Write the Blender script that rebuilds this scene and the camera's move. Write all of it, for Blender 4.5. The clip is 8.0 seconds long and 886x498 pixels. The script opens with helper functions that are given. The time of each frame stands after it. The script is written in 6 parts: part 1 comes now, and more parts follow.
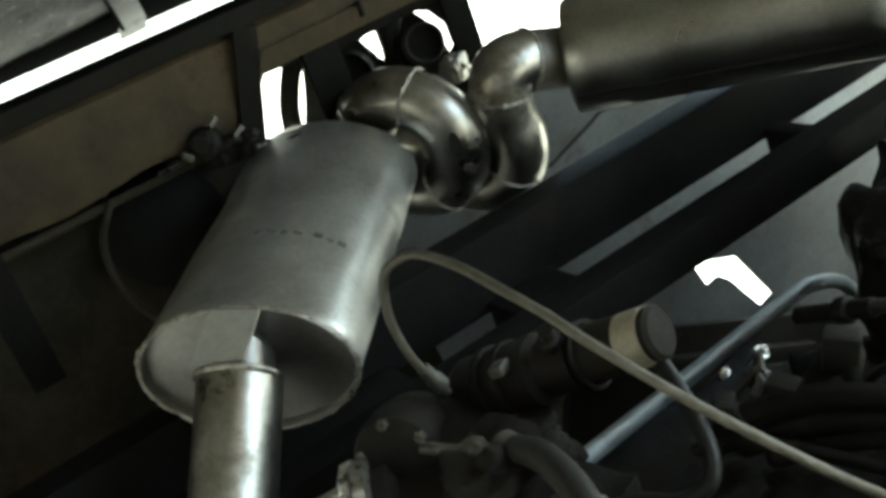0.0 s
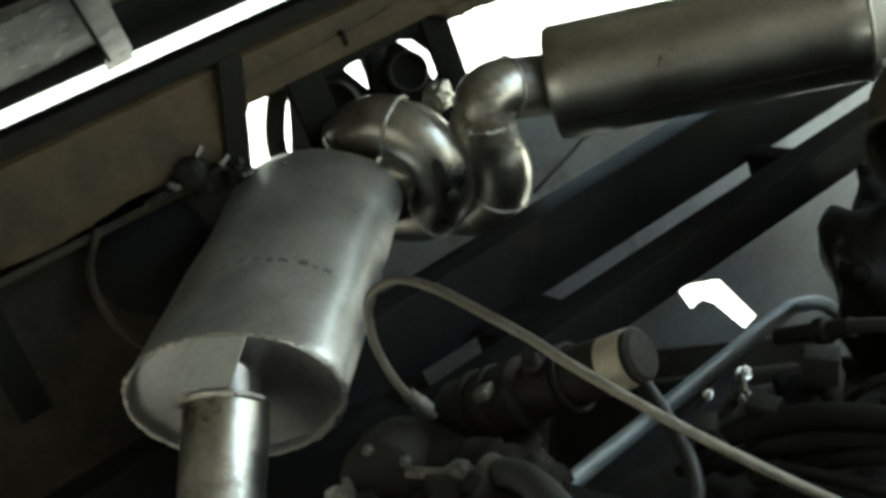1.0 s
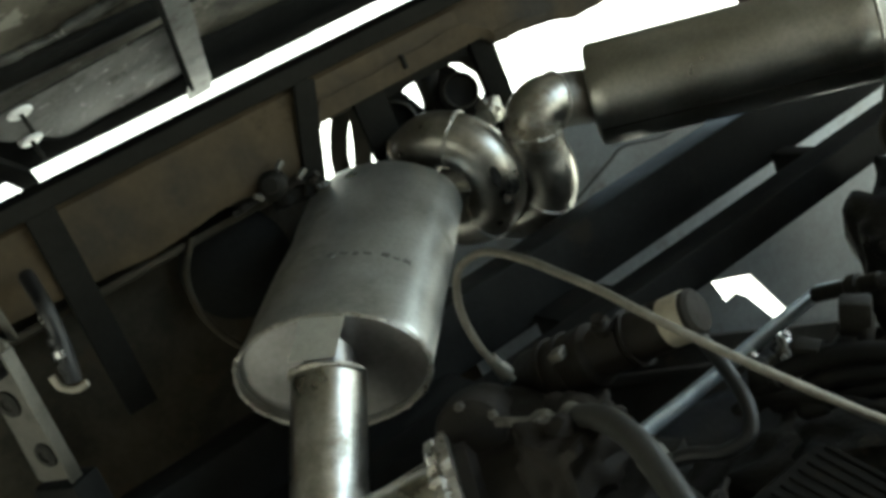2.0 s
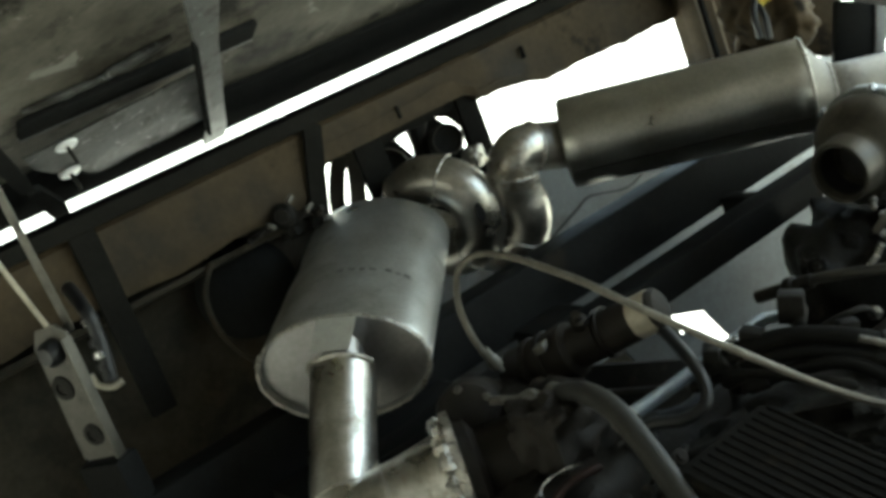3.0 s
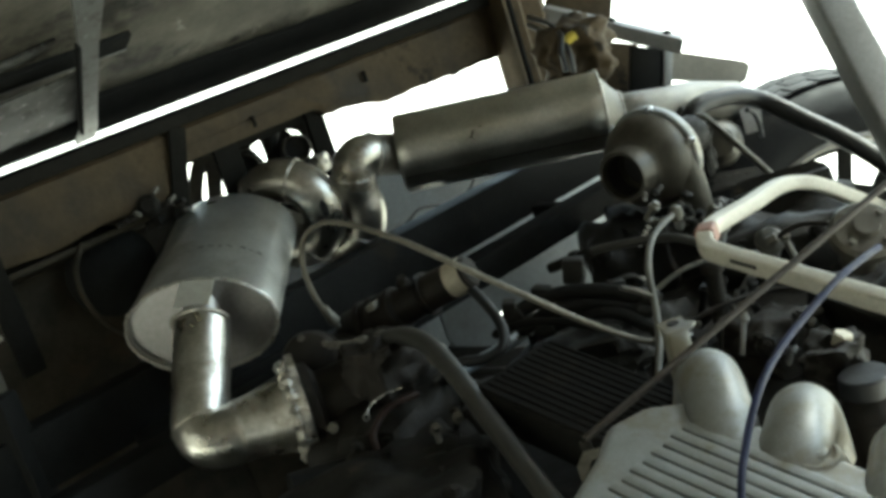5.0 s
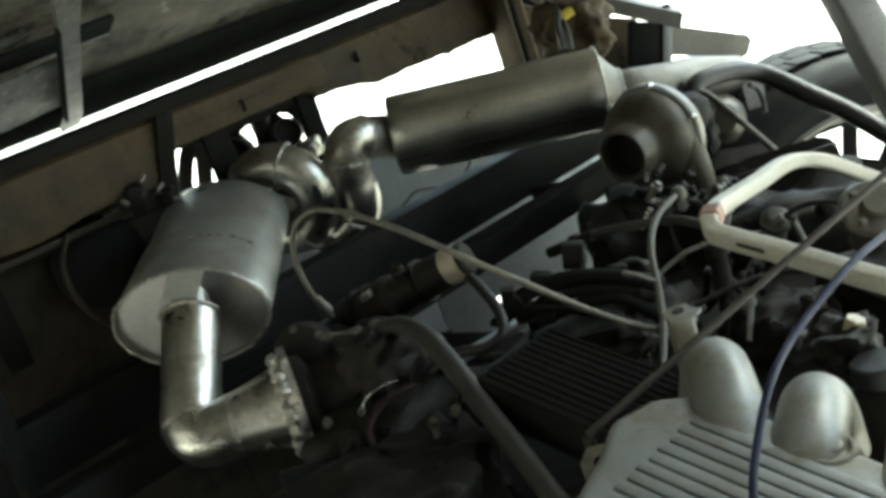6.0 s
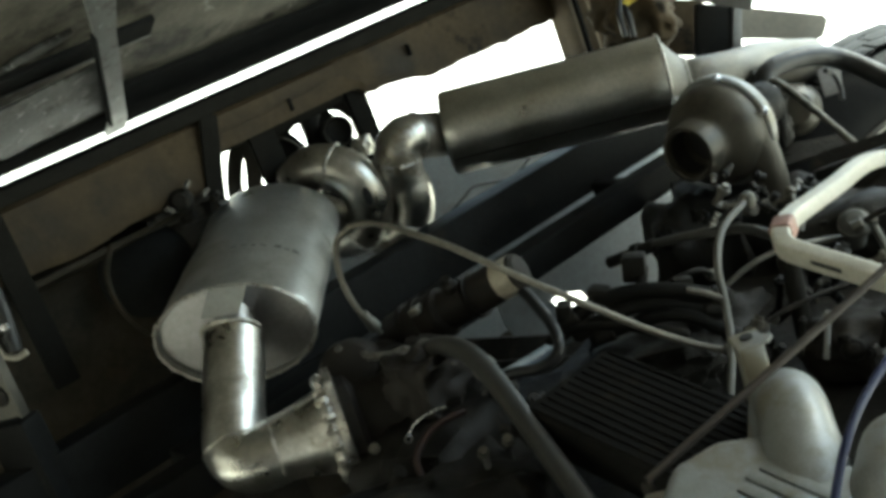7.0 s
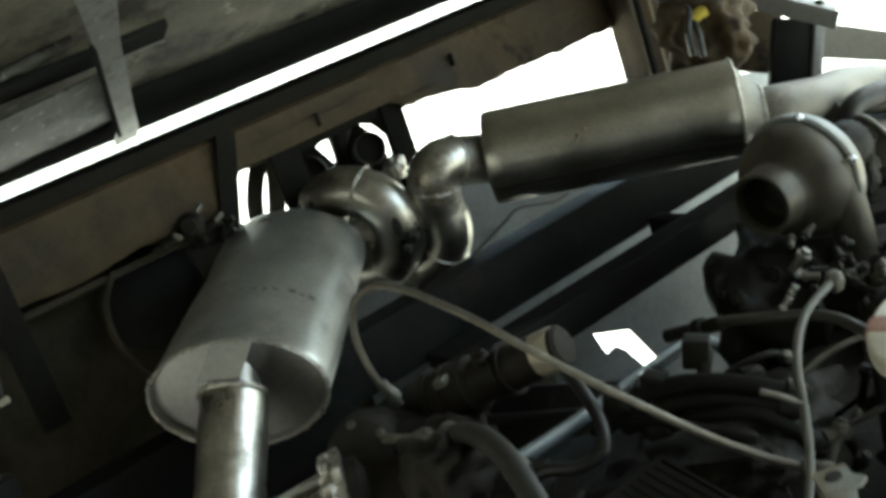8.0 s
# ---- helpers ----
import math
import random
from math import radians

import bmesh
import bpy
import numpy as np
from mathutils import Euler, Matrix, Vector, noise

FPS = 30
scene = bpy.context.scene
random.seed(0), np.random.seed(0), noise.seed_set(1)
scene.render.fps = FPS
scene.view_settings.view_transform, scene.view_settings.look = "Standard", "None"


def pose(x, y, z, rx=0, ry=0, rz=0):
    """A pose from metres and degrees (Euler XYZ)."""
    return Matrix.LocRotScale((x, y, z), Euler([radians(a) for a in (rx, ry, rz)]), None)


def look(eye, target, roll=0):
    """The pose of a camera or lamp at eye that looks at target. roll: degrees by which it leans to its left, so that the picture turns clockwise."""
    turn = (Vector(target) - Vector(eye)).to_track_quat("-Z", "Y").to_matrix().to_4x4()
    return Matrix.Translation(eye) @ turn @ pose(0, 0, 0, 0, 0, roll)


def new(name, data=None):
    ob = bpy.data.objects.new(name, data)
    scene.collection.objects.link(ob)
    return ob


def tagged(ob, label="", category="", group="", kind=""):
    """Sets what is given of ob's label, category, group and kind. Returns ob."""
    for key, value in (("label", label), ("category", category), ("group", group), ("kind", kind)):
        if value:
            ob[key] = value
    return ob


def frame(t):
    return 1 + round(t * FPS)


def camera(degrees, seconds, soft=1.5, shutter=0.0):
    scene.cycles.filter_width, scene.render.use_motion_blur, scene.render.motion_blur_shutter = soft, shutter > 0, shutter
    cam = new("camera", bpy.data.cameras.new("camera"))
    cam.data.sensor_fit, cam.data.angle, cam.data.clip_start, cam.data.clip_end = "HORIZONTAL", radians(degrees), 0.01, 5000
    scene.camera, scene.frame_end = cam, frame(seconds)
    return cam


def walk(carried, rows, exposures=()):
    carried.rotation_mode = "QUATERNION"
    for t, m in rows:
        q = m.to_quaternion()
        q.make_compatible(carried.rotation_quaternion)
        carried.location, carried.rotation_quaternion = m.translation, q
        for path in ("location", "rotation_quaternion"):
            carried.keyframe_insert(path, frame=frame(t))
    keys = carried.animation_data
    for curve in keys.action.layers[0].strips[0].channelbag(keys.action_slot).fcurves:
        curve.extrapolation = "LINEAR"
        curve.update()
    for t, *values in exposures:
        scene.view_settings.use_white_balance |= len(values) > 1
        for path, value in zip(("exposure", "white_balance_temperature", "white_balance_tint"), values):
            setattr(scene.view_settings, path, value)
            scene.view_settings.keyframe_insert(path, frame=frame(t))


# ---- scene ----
cam = camera(41.7, 8.0, 3.7, 0.4)
PATH = [
    (0, (0.006, -0.007, 1.451), (0.79, 1.676, 0.707), -20.8),
    (0.5, (0.013, -0.014, 1.454), (0.819, 1.667, 0.731), -21.6),
    (1, (0.005, -0.016, 1.451), (0.826, 1.665, 0.743), -21.0),
    (1.5, (-0.036, -0.039, 1.465), (0.769, 1.659, 0.781), -22.4),
    (3, (-0.234, -0.203, 1.458), (0.743, 1.465, 0.943), -21.3),
    (3.5, (-0.27, -0.234, 1.463), (0.754, 1.415, 0.98), -18.1),
    (4, (-0.314, -0.281, 1.45), (0.756, 1.342, 0.982), -17.3),
    (4.5, (-0.363, -0.341, 1.433), (0.785, 1.225, 0.955), -17.6),
    (5, (-0.376, -0.374, 1.425), (0.838, 1.135, 0.924), -17.9),
    (6.5, (-0.312, -0.327, 1.421), (0.844, 1.21, 0.872), -20.3),
    (7, (-0.275, -0.31, 1.433), (0.815, 1.278, 0.894), -20.8),
    (7.5, (-0.234, -0.277, 1.451), (0.818, 1.326, 0.883), -19.4),
    (8, (-0.152, -0.196, 1.468), (0.855, 1.435, 0.898), -19.1),
]
walk(cam, [(t, look(eye, target, roll)) for t, eye, target, roll in PATH], exposures=((0.0, 2.62, 5950, -12), (8.0, 2.62, 5950, -12)))

# ---- world, sun, light ----
world = bpy.data.worlds.new("world")
scene.world = world
world.use_nodes = True
wn = world.node_tree
sky = wn.nodes.new("ShaderNodeTexSky")
sky.sky_type = "NISHITA"
sky.sun_disc = False
SUN_EL, SUN_AZ = 61.0, 99.0          # degrees above the horizon; clockwise from +y
sky.sun_elevation, sky.sun_rotation = radians(SUN_EL), radians(SUN_AZ)
sky.air_density, sky.dust_density, sky.ozone_density = 1.0, 7.0, 1.0
wn.nodes["Background"].inputs["Strength"].default_value = 0.15
wn.links.new(sky.outputs["Color"], wn.nodes["Background"].inputs["Color"])
sun_data = bpy.data.lights.new("sun", "SUN")
sun_data.energy, sun_data.angle, sun_data.color = 5.0, radians(0.6), (1.0, 0.95, 0.88)
sun = new("sun", sun_data)
sx, sy = math.sin(radians(SUN_AZ)), math.cos(radians(SUN_AZ))
sun.matrix_world = look((6 * sx, 6 * sy, 6 * math.tan(radians(SUN_EL))), (0, 0, 0))

# ---- materials ----
def material(name, base, rough=0.5, metal=0.0, dark=None, scale=40.0, detail_scale=300.0, bump=0.15, amount=0.5, spots=None, spot_scale=12.0, spot_size=0.55, rough_var=0.12, stretch=None, coat=0.0, spec=0.5, flecks=None, fleck_scale=60.0, fleck_size=0.60):
    """Principled surface with two scales of noise in colour, roughness and relief."""
    m = bpy.data.materials.new(name)
    m.use_nodes = True
    nt = m.node_tree
    b = nt.nodes["Principled BSDF"]
    tc = nt.nodes.new("ShaderNodeTexCoord")
    mp = nt.nodes.new("ShaderNodeMapping")
    nt.links.new(tc.outputs["Object"], mp.inputs["Vector"])
    if stretch:
        mp.inputs["Scale"].default_value = stretch
    n1 = nt.nodes.new("ShaderNodeTexNoise")
    n1.inputs["Scale"].default_value, n1.inputs["Detail"].default_value, n1.inputs["Roughness"].default_value = scale, 6.0, 0.6
    n2 = nt.nodes.new("ShaderNodeTexNoise")
    n2.inputs["Scale"].default_value, n2.inputs["Detail"].default_value = detail_scale, 4.0
    nt.links.new(mp.outputs["Vector"], n1.inputs["Vector"])
    nt.links.new(mp.outputs["Vector"], n2.inputs["Vector"])
    ramp = nt.nodes.new("ShaderNodeValToRGB")
    ramp.color_ramp.elements[0].position, ramp.color_ramp.elements[1].position = 0.35, 0.68
    d = dark or tuple(c * 0.55 for c in base)
    mixd = tuple(base[i] * (1 - amount) + d[i] * amount for i in range(3))
    ramp.color_ramp.elements[0].color, ramp.color_ramp.elements[1].color = (*mixd, 1), (*base, 1)
    nt.links.new(n1.outputs["Fac"], ramp.inputs["Fac"])
    colour = ramp.outputs["Color"]
    fine = nt.nodes.new("ShaderNodeMix")
    fine.data_type, fine.blend_type = "RGBA", "MULTIPLY"
    fine.inputs["Factor"].default_value = 0.35
    fr = nt.nodes.new("ShaderNodeValToRGB")
    fr.color_ramp.elements[0].position, fr.color_ramp.elements[1].position = 0.3, 0.7
    fr.color_ramp.elements[0].color = (0.45, 0.45, 0.45, 1)
    nt.links.new(n2.outputs["Fac"], fr.inputs["Fac"])
    nt.links.new(colour, fine.inputs["A"])
    nt.links.new(fr.outputs["Color"], fine.inputs["B"])
    colour = fine.outputs["Result"]
    if spots:
        n3 = nt.nodes.new("ShaderNodeTexNoise")
        n3.inputs["Scale"].default_value, n3.inputs["Detail"].default_value, n3.inputs["Roughness"].default_value = spot_scale, 8.0, 0.7
        nt.links.new(tc.outputs["Object"], n3.inputs["Vector"])
        r3 = nt.nodes.new("ShaderNodeValToRGB")
        r3.color_ramp.elements[0].position, r3.color_ramp.elements[1].position = spot_size, spot_size + 0.09
        nt.links.new(n3.outputs["Fac"], r3.inputs["Fac"])
        sm = nt.nodes.new("ShaderNodeMix")
        sm.data_type = "RGBA"
        nt.links.new(r3.outputs["Color"], sm.inputs["Factor"])
        nt.links.new(colour, sm.inputs["A"])
        sm.inputs["B"].default_value = (*spots, 1)
        colour = sm.outputs["Result"]
        if metal > 0.3:
            mr = nt.nodes.new("ShaderNodeMapRange")
            mr.inputs["To Min"].default_value, mr.inputs["To Max"].default_value = metal, metal * 0.45
            nt.links.new(r3.outputs["Color"], mr.inputs["Value"])
            nt.links.new(mr.outputs["Result"], b.inputs["Metallic"])
    if flecks:
        n4 = nt.nodes.new("ShaderNodeTexNoise")
        n4.inputs["Scale"].default_value, n4.inputs["Detail"].default_value, n4.inputs["Roughness"].default_value = fleck_scale, 5.0, 0.75
        n4.inputs["Distortion"].default_value = 0.8
        nt.links.new(tc.outputs["Object"], n4.inputs["Vector"])
        r4 = nt.nodes.new("ShaderNodeValToRGB")
        r4.color_ramp.elements[0].position, r4.color_ramp.elements[1].position = fleck_size, fleck_size + 0.06
        nt.links.new(n4.outputs["Fac"], r4.inputs["Fac"])
        fm = nt.nodes.new("ShaderNodeMix")
        fm.data_type = "RGBA"
        nt.links.new(r4.outputs["Color"], fm.inputs["Factor"])
        nt.links.new(colour, fm.inputs["A"])
        fm.inputs["B"].default_value = (*flecks, 1)
        colour = fm.outputs["Result"]
    nt.links.new(colour, b.inputs["Base Color"])
    b.inputs["Metallic"].default_value = metal
    rr = nt.nodes.new("ShaderNodeMapRange")
    rr.inputs["From Min"].default_value, rr.inputs["From Max"].default_value = 0.3, 0.7
    rr.inputs["To Min"].default_value, rr.inputs["To Max"].default_value = max(0.05, rough - rough_var), min(1.0, rough + rough_var)
    nt.links.new(n1.outputs["Fac"], rr.inputs["Value"])
    nt.links.new(rr.outputs["Result"], b.inputs["Roughness"])
    b.inputs["Coat Weight"].default_value = coat
    b.inputs["Specular IOR Level"].default_value = spec
    if bump:
        add = nt.nodes.new("ShaderNodeMath")
        add.operation = "MULTIPLY_ADD"
        add.inputs[1].default_value = 0.35
        nt.links.new(n2.outputs["Fac"], add.inputs[0])
        nt.links.new(n1.outputs["Fac"], add.inputs[2])
        bp = nt.nodes.new("ShaderNodeBump")
        bp.inputs["Strength"].default_value, bp.inputs["Distance"].default_value = bump, 0.004
        nt.links.new(add.outputs["Value"], bp.inputs["Height"])
        nt.links.new(bp.outputs["Normal"], b.inputs["Normal"])
    return m


M_MUFFLER = material("muffler_steel", (0.68, 0.685, 0.66), 0.34, 0.84, (0.40, 0.395, 0.36), 12, 260, 0.03, 0.9, spots=(0.27, 0.26, 0.225), spot_scale=9, spot_size=0.55, rough_var=0.10)
M_PIPE = material("pipe_steel", (0.72, 0.71, 0.67), 0.32, 1.0, (0.30, 0.28, 0.235), 24, 220, 0.06, 0.9, spots=(0.30, 0.27, 0.215), spot_scale=16, spot_size=0.55, rough_var=0.11)
M_BEND = material("bend_steel", (0.62, 0.60, 0.55), 0.33, 1.0, (0.30, 0.28, 0.235), 24, 220, 0.05, 0.8, spots=(0.20, 0.175, 0.13), spot_scale=15, spot_size=0.56, rough_var=0.09)
M_CAN = material("long_can_steel", (0.56, 0.55, 0.51), 0.33, 1.0, (0.34, 0.325, 0.28), 13, 260, 0.03, 0.75, spots=(0.22, 0.20, 0.16), spot_scale=8, spot_size=0.60, rough_var=0.07)
M_HINGE = material("dull_hinge_steel", (0.090, 0.085, 0.070), 0.5, 0.35, (0.05, 0.045, 0.035), 30, 250, 0.2, 0.8, spots=(0.030, 0.026, 0.019), spot_scale=24, spot_size=0.54, flecks=(0.20, 0.19, 0.165), fleck_scale=50, fleck_size=0.64)
M_WELD = material("weld_metal", (0.62, 0.60, 0.55), 0.34, 0.95, (0.22, 0.19, 0.15), 160, 500, 0.6, 0.7)
M_ENDPLATE = material("end_plate_steel", (0.33, 0.32, 0.31), 0.40, 0.9, (0.21, 0.195, 0.185), 14, 200, 0.04, 0.6)
M_TAB = material("tab_steel", (0.46, 0.44, 0.375), 0.5, 0.2, (0.27, 0.25, 0.20), 60, 400, 0.15, 0.5)
M_ALU = material("cast_aluminium", (0.275, 0.287, 0.287), 0.43, 0.45, (0.19, 0.185, 0.17), 22, 600, 0.12, 0.75, spots=(0.15, 0.135, 0.10), spot_scale=9, spot_size=0.50)
M_TURBO = material("turbo_casting", (0.090, 0.082, 0.064), 0.45, 0.35, (0.036, 0.032, 0.024), 26, 500, 0.18, 0.8, spots=(0.032, 0.026, 0.019), spot_scale=20, spot_size=0.53)
M_IRON = material("brown_cast_iron", (0.019, 0.0155, 0.0115), 0.65, 0.0, (0.009, 0.0078, 0.006), 45, 350, 0.35, 0.7, spots=(0.032, 0.023, 0.015), spot_scale=30, spot_size=0.62, spec=0.2)
M_GREASE = material("greasy_black_metal", (0.0155, 0.0142, 0.0115), 0.55, 0.0, (0.009, 0.0084, 0.0072), 35, 300, 0.5, 0.75, spots=(0.034, 0.028, 0.020), spot_scale=34, spot_size=0.60, spec=0.12)
M_COVER = material("black_cover_paint", (0.0115, 0.011, 0.0098), 0.7, 0.0, (0.004, 0.004, 0.0035), 30, 250, 0.3, 0.7, spots=(0.016, 0.013, 0.009), spot_scale=22, spot_size=0.6, spec=0.06)
M_CHASSIS = material("black_chassis_paint", (0.018, 0.018, 0.0172), 0.5, 0.0, (0.011, 0.011, 0.0105), 16, 220, 0.25, 0.8, spots=(0.022, 0.019, 0.015), spot_scale=13, spot_size=0.60, spec=0.03)
M_RAIL = material("muddy_brown_rail", (0.080, 0.058, 0.031), 0.75, 0.0, (0.022, 0.0165, 0.010), 11, 120, 0.45, 0.9, spots=(0.016, 0.0125, 0.009), spot_scale=11, spot_size=0.56, spec=0.2)
M_WING = material("sooty_brown_wing", (0.062, 0.053, 0.038), 0.75, 0.0, (0.016, 0.0145, 0.011), 14, 150, 0.35, 0.85, spots=(0.044, 0.034, 0.022), spot_scale=11, spot_size=0.57, spec=0.05)
M_RAILTOP = material("dark_rail_lip", (0.018, 0.0172, 0.015), 0.8, 0.0, None, 20, 200, 0.2, spec=0.0)
M_PATCH = material("mottled_bare_patch", (0.085, 0.085, 0.078), 0.6, 0.1, (0.020, 0.019, 0.016), 30, 200, 0.4, 1.0, spots=(0.020, 0.018, 0.014), spot_scale=24, spot_size=0.50, spec=0.2, flecks=(0.21, 0.21, 0.20), fleck_scale=46, fleck_size=0.60)
M_TAIL = material("dull_tail_steel", (0.21, 0.198, 0.17), 0.5, 0.35, (0.10, 0.092, 0.073), 26, 240, 0.1, 0.7, spots=(0.08, 0.068, 0.048), spot_scale=16, spot_size=0.56)
M_PANEL = material("dusty_panel_underside", (0.140, 0.132, 0.106), 0.8, 0.0, (0.034, 0.030, 0.022), 6, 110, 0.5, 1.0, spots=(0.013, 0.0115, 0.0085), spot_scale=4.5, spot_size=0.52, spec=0.15, flecks=(0.18, 0.172, 0.148), fleck_scale=14, fleck_size=0.61)
M_PANELDARK = material("black_seal_and_shade", (0.018, 0.018, 0.0172), 0.8, 0.0, None, 20, 200, 0.2, spec=0.0)
M_GALV = material("galvanised_strap", (0.115, 0.117, 0.112), 0.5, 0.3, (0.045, 0.043, 0.037), 34, 300, 0.25, 0.95, spots=(0.030, 0.026, 0.020), spot_scale=26, spot_size=0.53, flecks=(0.22, 0.225, 0.22), fleck_scale=60, fleck_size=0.60)
M_BRACKET = material("dull_zinc_bracket", (0.165, 0.157, 0.135), 0.5, 0.55, (0.07, 0.065, 0.053), 35, 250, 0.2, 0.75, spots=(0.04, 0.034, 0.026), spot_scale=28, spot_size=0.54)
M_SHEET = material("grey_sheet_metal", (0.165, 0.180, 0.190), 0.6, 0.1, (0.085, 0.09, 0.095), 7, 160, 0.1, 0.9, spots=(0.07, 0.07, 0.067), spot_scale=6, spot_size=0.55)
M_RUBBER = material("black_rubber", (0.013, 0.013, 0.0135), 0.46, 0.0, None, 60, 300, 0.15)
M_GREYHOSE = material("grey_dusty_hose", (0.115, 0.112, 0.10), 0.5, 0.0, (0.06, 0.058, 0.052), 40, 300, 0.15)
M_DARKHOSE = material("dark_dusty_hose", (0.034, 0.033, 0.029), 0.5, 0.0, (0.018, 0.017, 0.015), 30, 300, 0.2, spots=(0.05, 0.046, 0.038), spot_scale=24, spot_size=0.62, spec=0.35)
M_RIMGREY = material("dusty_rim_paint", (0.20, 0.19, 0.17), 0.5, 0.2, (0.10, 0.09, 0.08), 20, 250, 0.15)
M_BRAID = material("braided_steel_hose", (0.20, 0.185, 0.155), 0.45, 0.75, (0.085, 0.075, 0.06), 120, 900, 0.5, 0.6)
M_WHITE = material("ivory_paint", (0.44, 0.42, 0.355), 0.45, 0.0, (0.36, 0.34, 0.275), 22, 250, 0.1, 0.6, spots=(0.22, 0.19, 0.14), spot_scale=26, spot_size=0.64)
M_RED = material("red_tape", (0.27, 0.145, 0.11), 0.55, 0.0, None, 60, 300, 0.1)
M_BLUE = material("blue_cable", (0.018, 0.023, 0.062), 0.5, 0.0, (0.010, 0.012, 0.03), 60, 300, 0.1, spec=0.3)
M_BLUESTEEL = material("bluish_zinc_pipe", (0.36, 0.40, 0.42), 0.48, 0.6, (0.17, 0.19, 0.20), 40, 300, 0.12, 0.6)
M_ROD = material("rusty_rod", (0.036, 0.028, 0.022), 0.55, 0.2, (0.025, 0.02, 0.016), 60, 300, 0.2)
M_YELLOW = material("yellow_tape", (0.62, 0.50, 0.07), 0.5, 0.0, None, 60, 300, 0.1)
M_BRIGHT = material("bright_zinc", (0.75, 0.75, 0.74), 0.25, 1.0, (0.4, 0.4, 0.4), 120, 500, 0.2)
M_REDBROWN = material("reddish_housing", (0.030, 0.016, 0.0115), 0.6, 0.0, (0.014, 0.008, 0.006), 40, 300, 0.2, spec=0.2)
M_TYRE = material("tyre_rubber", (0.014, 0.014, 0.0145), 0.75, 0.0, (0.009, 0.009, 0.009), 30, 250, 0.2, spots=(0.030, 0.028, 0.025), spot_scale=12, spot_size=0.66, spec=0.10)
M_POLE = material("grey_painted_pole", (0.24, 0.24, 0.24), 0.5, 0.1, (0.15, 0.15, 0.145), 14, 200, 0.08)
M_CARD = material("drab_flat_plate", (0.24, 0.225, 0.19), 0.65, 0.0, (0.16, 0.15, 0.125), 8, 150, 0.1)
M_BAND = material("pale_band", (0.46, 0.42, 0.33), 0.5, 0.2, (0.22, 0.19, 0.14), 40, 300, 0.15, 0.6)
M_GROUND = material("pale_dusty_ground", (0.56, 0.54, 0.50), 0.9, 0.0, (0.40, 0.38, 0.34), 0.8, 22, 0.3, 0.6)
M_WALL = material("blocker_wall", (0.16, 0.15, 0.135), 0.85, 0.0, (0.10, 0.095, 0.085), 1.6, 30, 0.2, 0.6)
M_PALEWALL = material("added_pale_wall", (0.78, 0.76, 0.72), 0.9, 0.0, (0.66, 0.64, 0.60), 1.2, 30, 0.2, 0.6)
M_ROOF = material("blocker_roof", (0.20, 0.18, 0.16), 0.8, 0.0, None, 3, 60, 0.2)
M_TAG = material("white_plastic", (0.85, 0.86, 0.86), 0.35, 0.0, (0.75, 0.76, 0.76), 60, 300, 0.05)
# near-black colour that stands in for the shade inside holes and slots
M_HOLE = material("hole_shade", (0.012, 0.011, 0.010), 0.8, 0.0, None, 40, 200, 0.1)


# ---- building helpers ----
def V(*a):
    return Vector(a)


def part(name, bm, mat, parent=None, label="", smooth=35):
    """Links a bmesh as one mesh object, under a thing or a part."""
    me = bpy.data.meshes.new(name)
    bmesh.ops.recalc_face_normals(bm, faces=bm.faces)
    bm.to_mesh(me)
    bm.free()
    me.materials.append(mat)
    if smooth:
        me.polygons.foreach_set("use_smooth", [True] * len(me.polygons))
        me.set_sharp_from_angle(angle=radians(smooth))
    ob = new(name, me)
    if parent is not None:
        ob.parent = parent
        ob.matrix_parent_inverse = world_of(parent).inverted()
    if label:
        tagged(ob, label)
    return ob


def world_of(ob):
    m = Matrix.Identity(4)
    chain = []
    while ob is not None:
        chain.append(ob)
        ob = ob.parent
    for o in reversed(chain):
        m = m @ (o.matrix_parent_inverse if o.parent else Matrix.Identity(4)) @ o.matrix_basis
    return m


def thing(name, at, label, category, group="", kind=""):
    ob = new(name)
    ob.empty_display_size = 0.02
    ob.matrix_basis = Matrix.Translation(at)
    return tagged(ob, label, category, group, kind)


def frame_of(axis, up=(0, 0, 1)):
    """Rotation whose z runs along axis and whose x lies level."""
    z = Vector(axis).normalized()
    x = Vector(up).cross(z)
    if x.length < 1e-4:
        x = Vector((1, 0, 0))
    x.normalize()
    y = z.cross(x)
    return Matrix((x, y, z)).transposed()


def smooth_path(pts, steps=8):
    """Catmull-Rom through the points."""
    p = [Vector(q) for q in pts]
    p = [p[0] * 2 - p[1]] + p + [p[-1] * 2 - p[-2]]
    out = []
    for i in range(1, len(p) - 2):
        a, b, c, d = p[i - 1], p[i], p[i + 1], p[i + 2]
        for k in range(steps):
            t = k / steps
            out.append(0.5 * (2 * b + (c - a) * t + (2 * a - 5 * b + 4 * c - d) * t * t + (3 * b - a - 3 * c + d) * t ** 3))
    return out + [p[-2]]


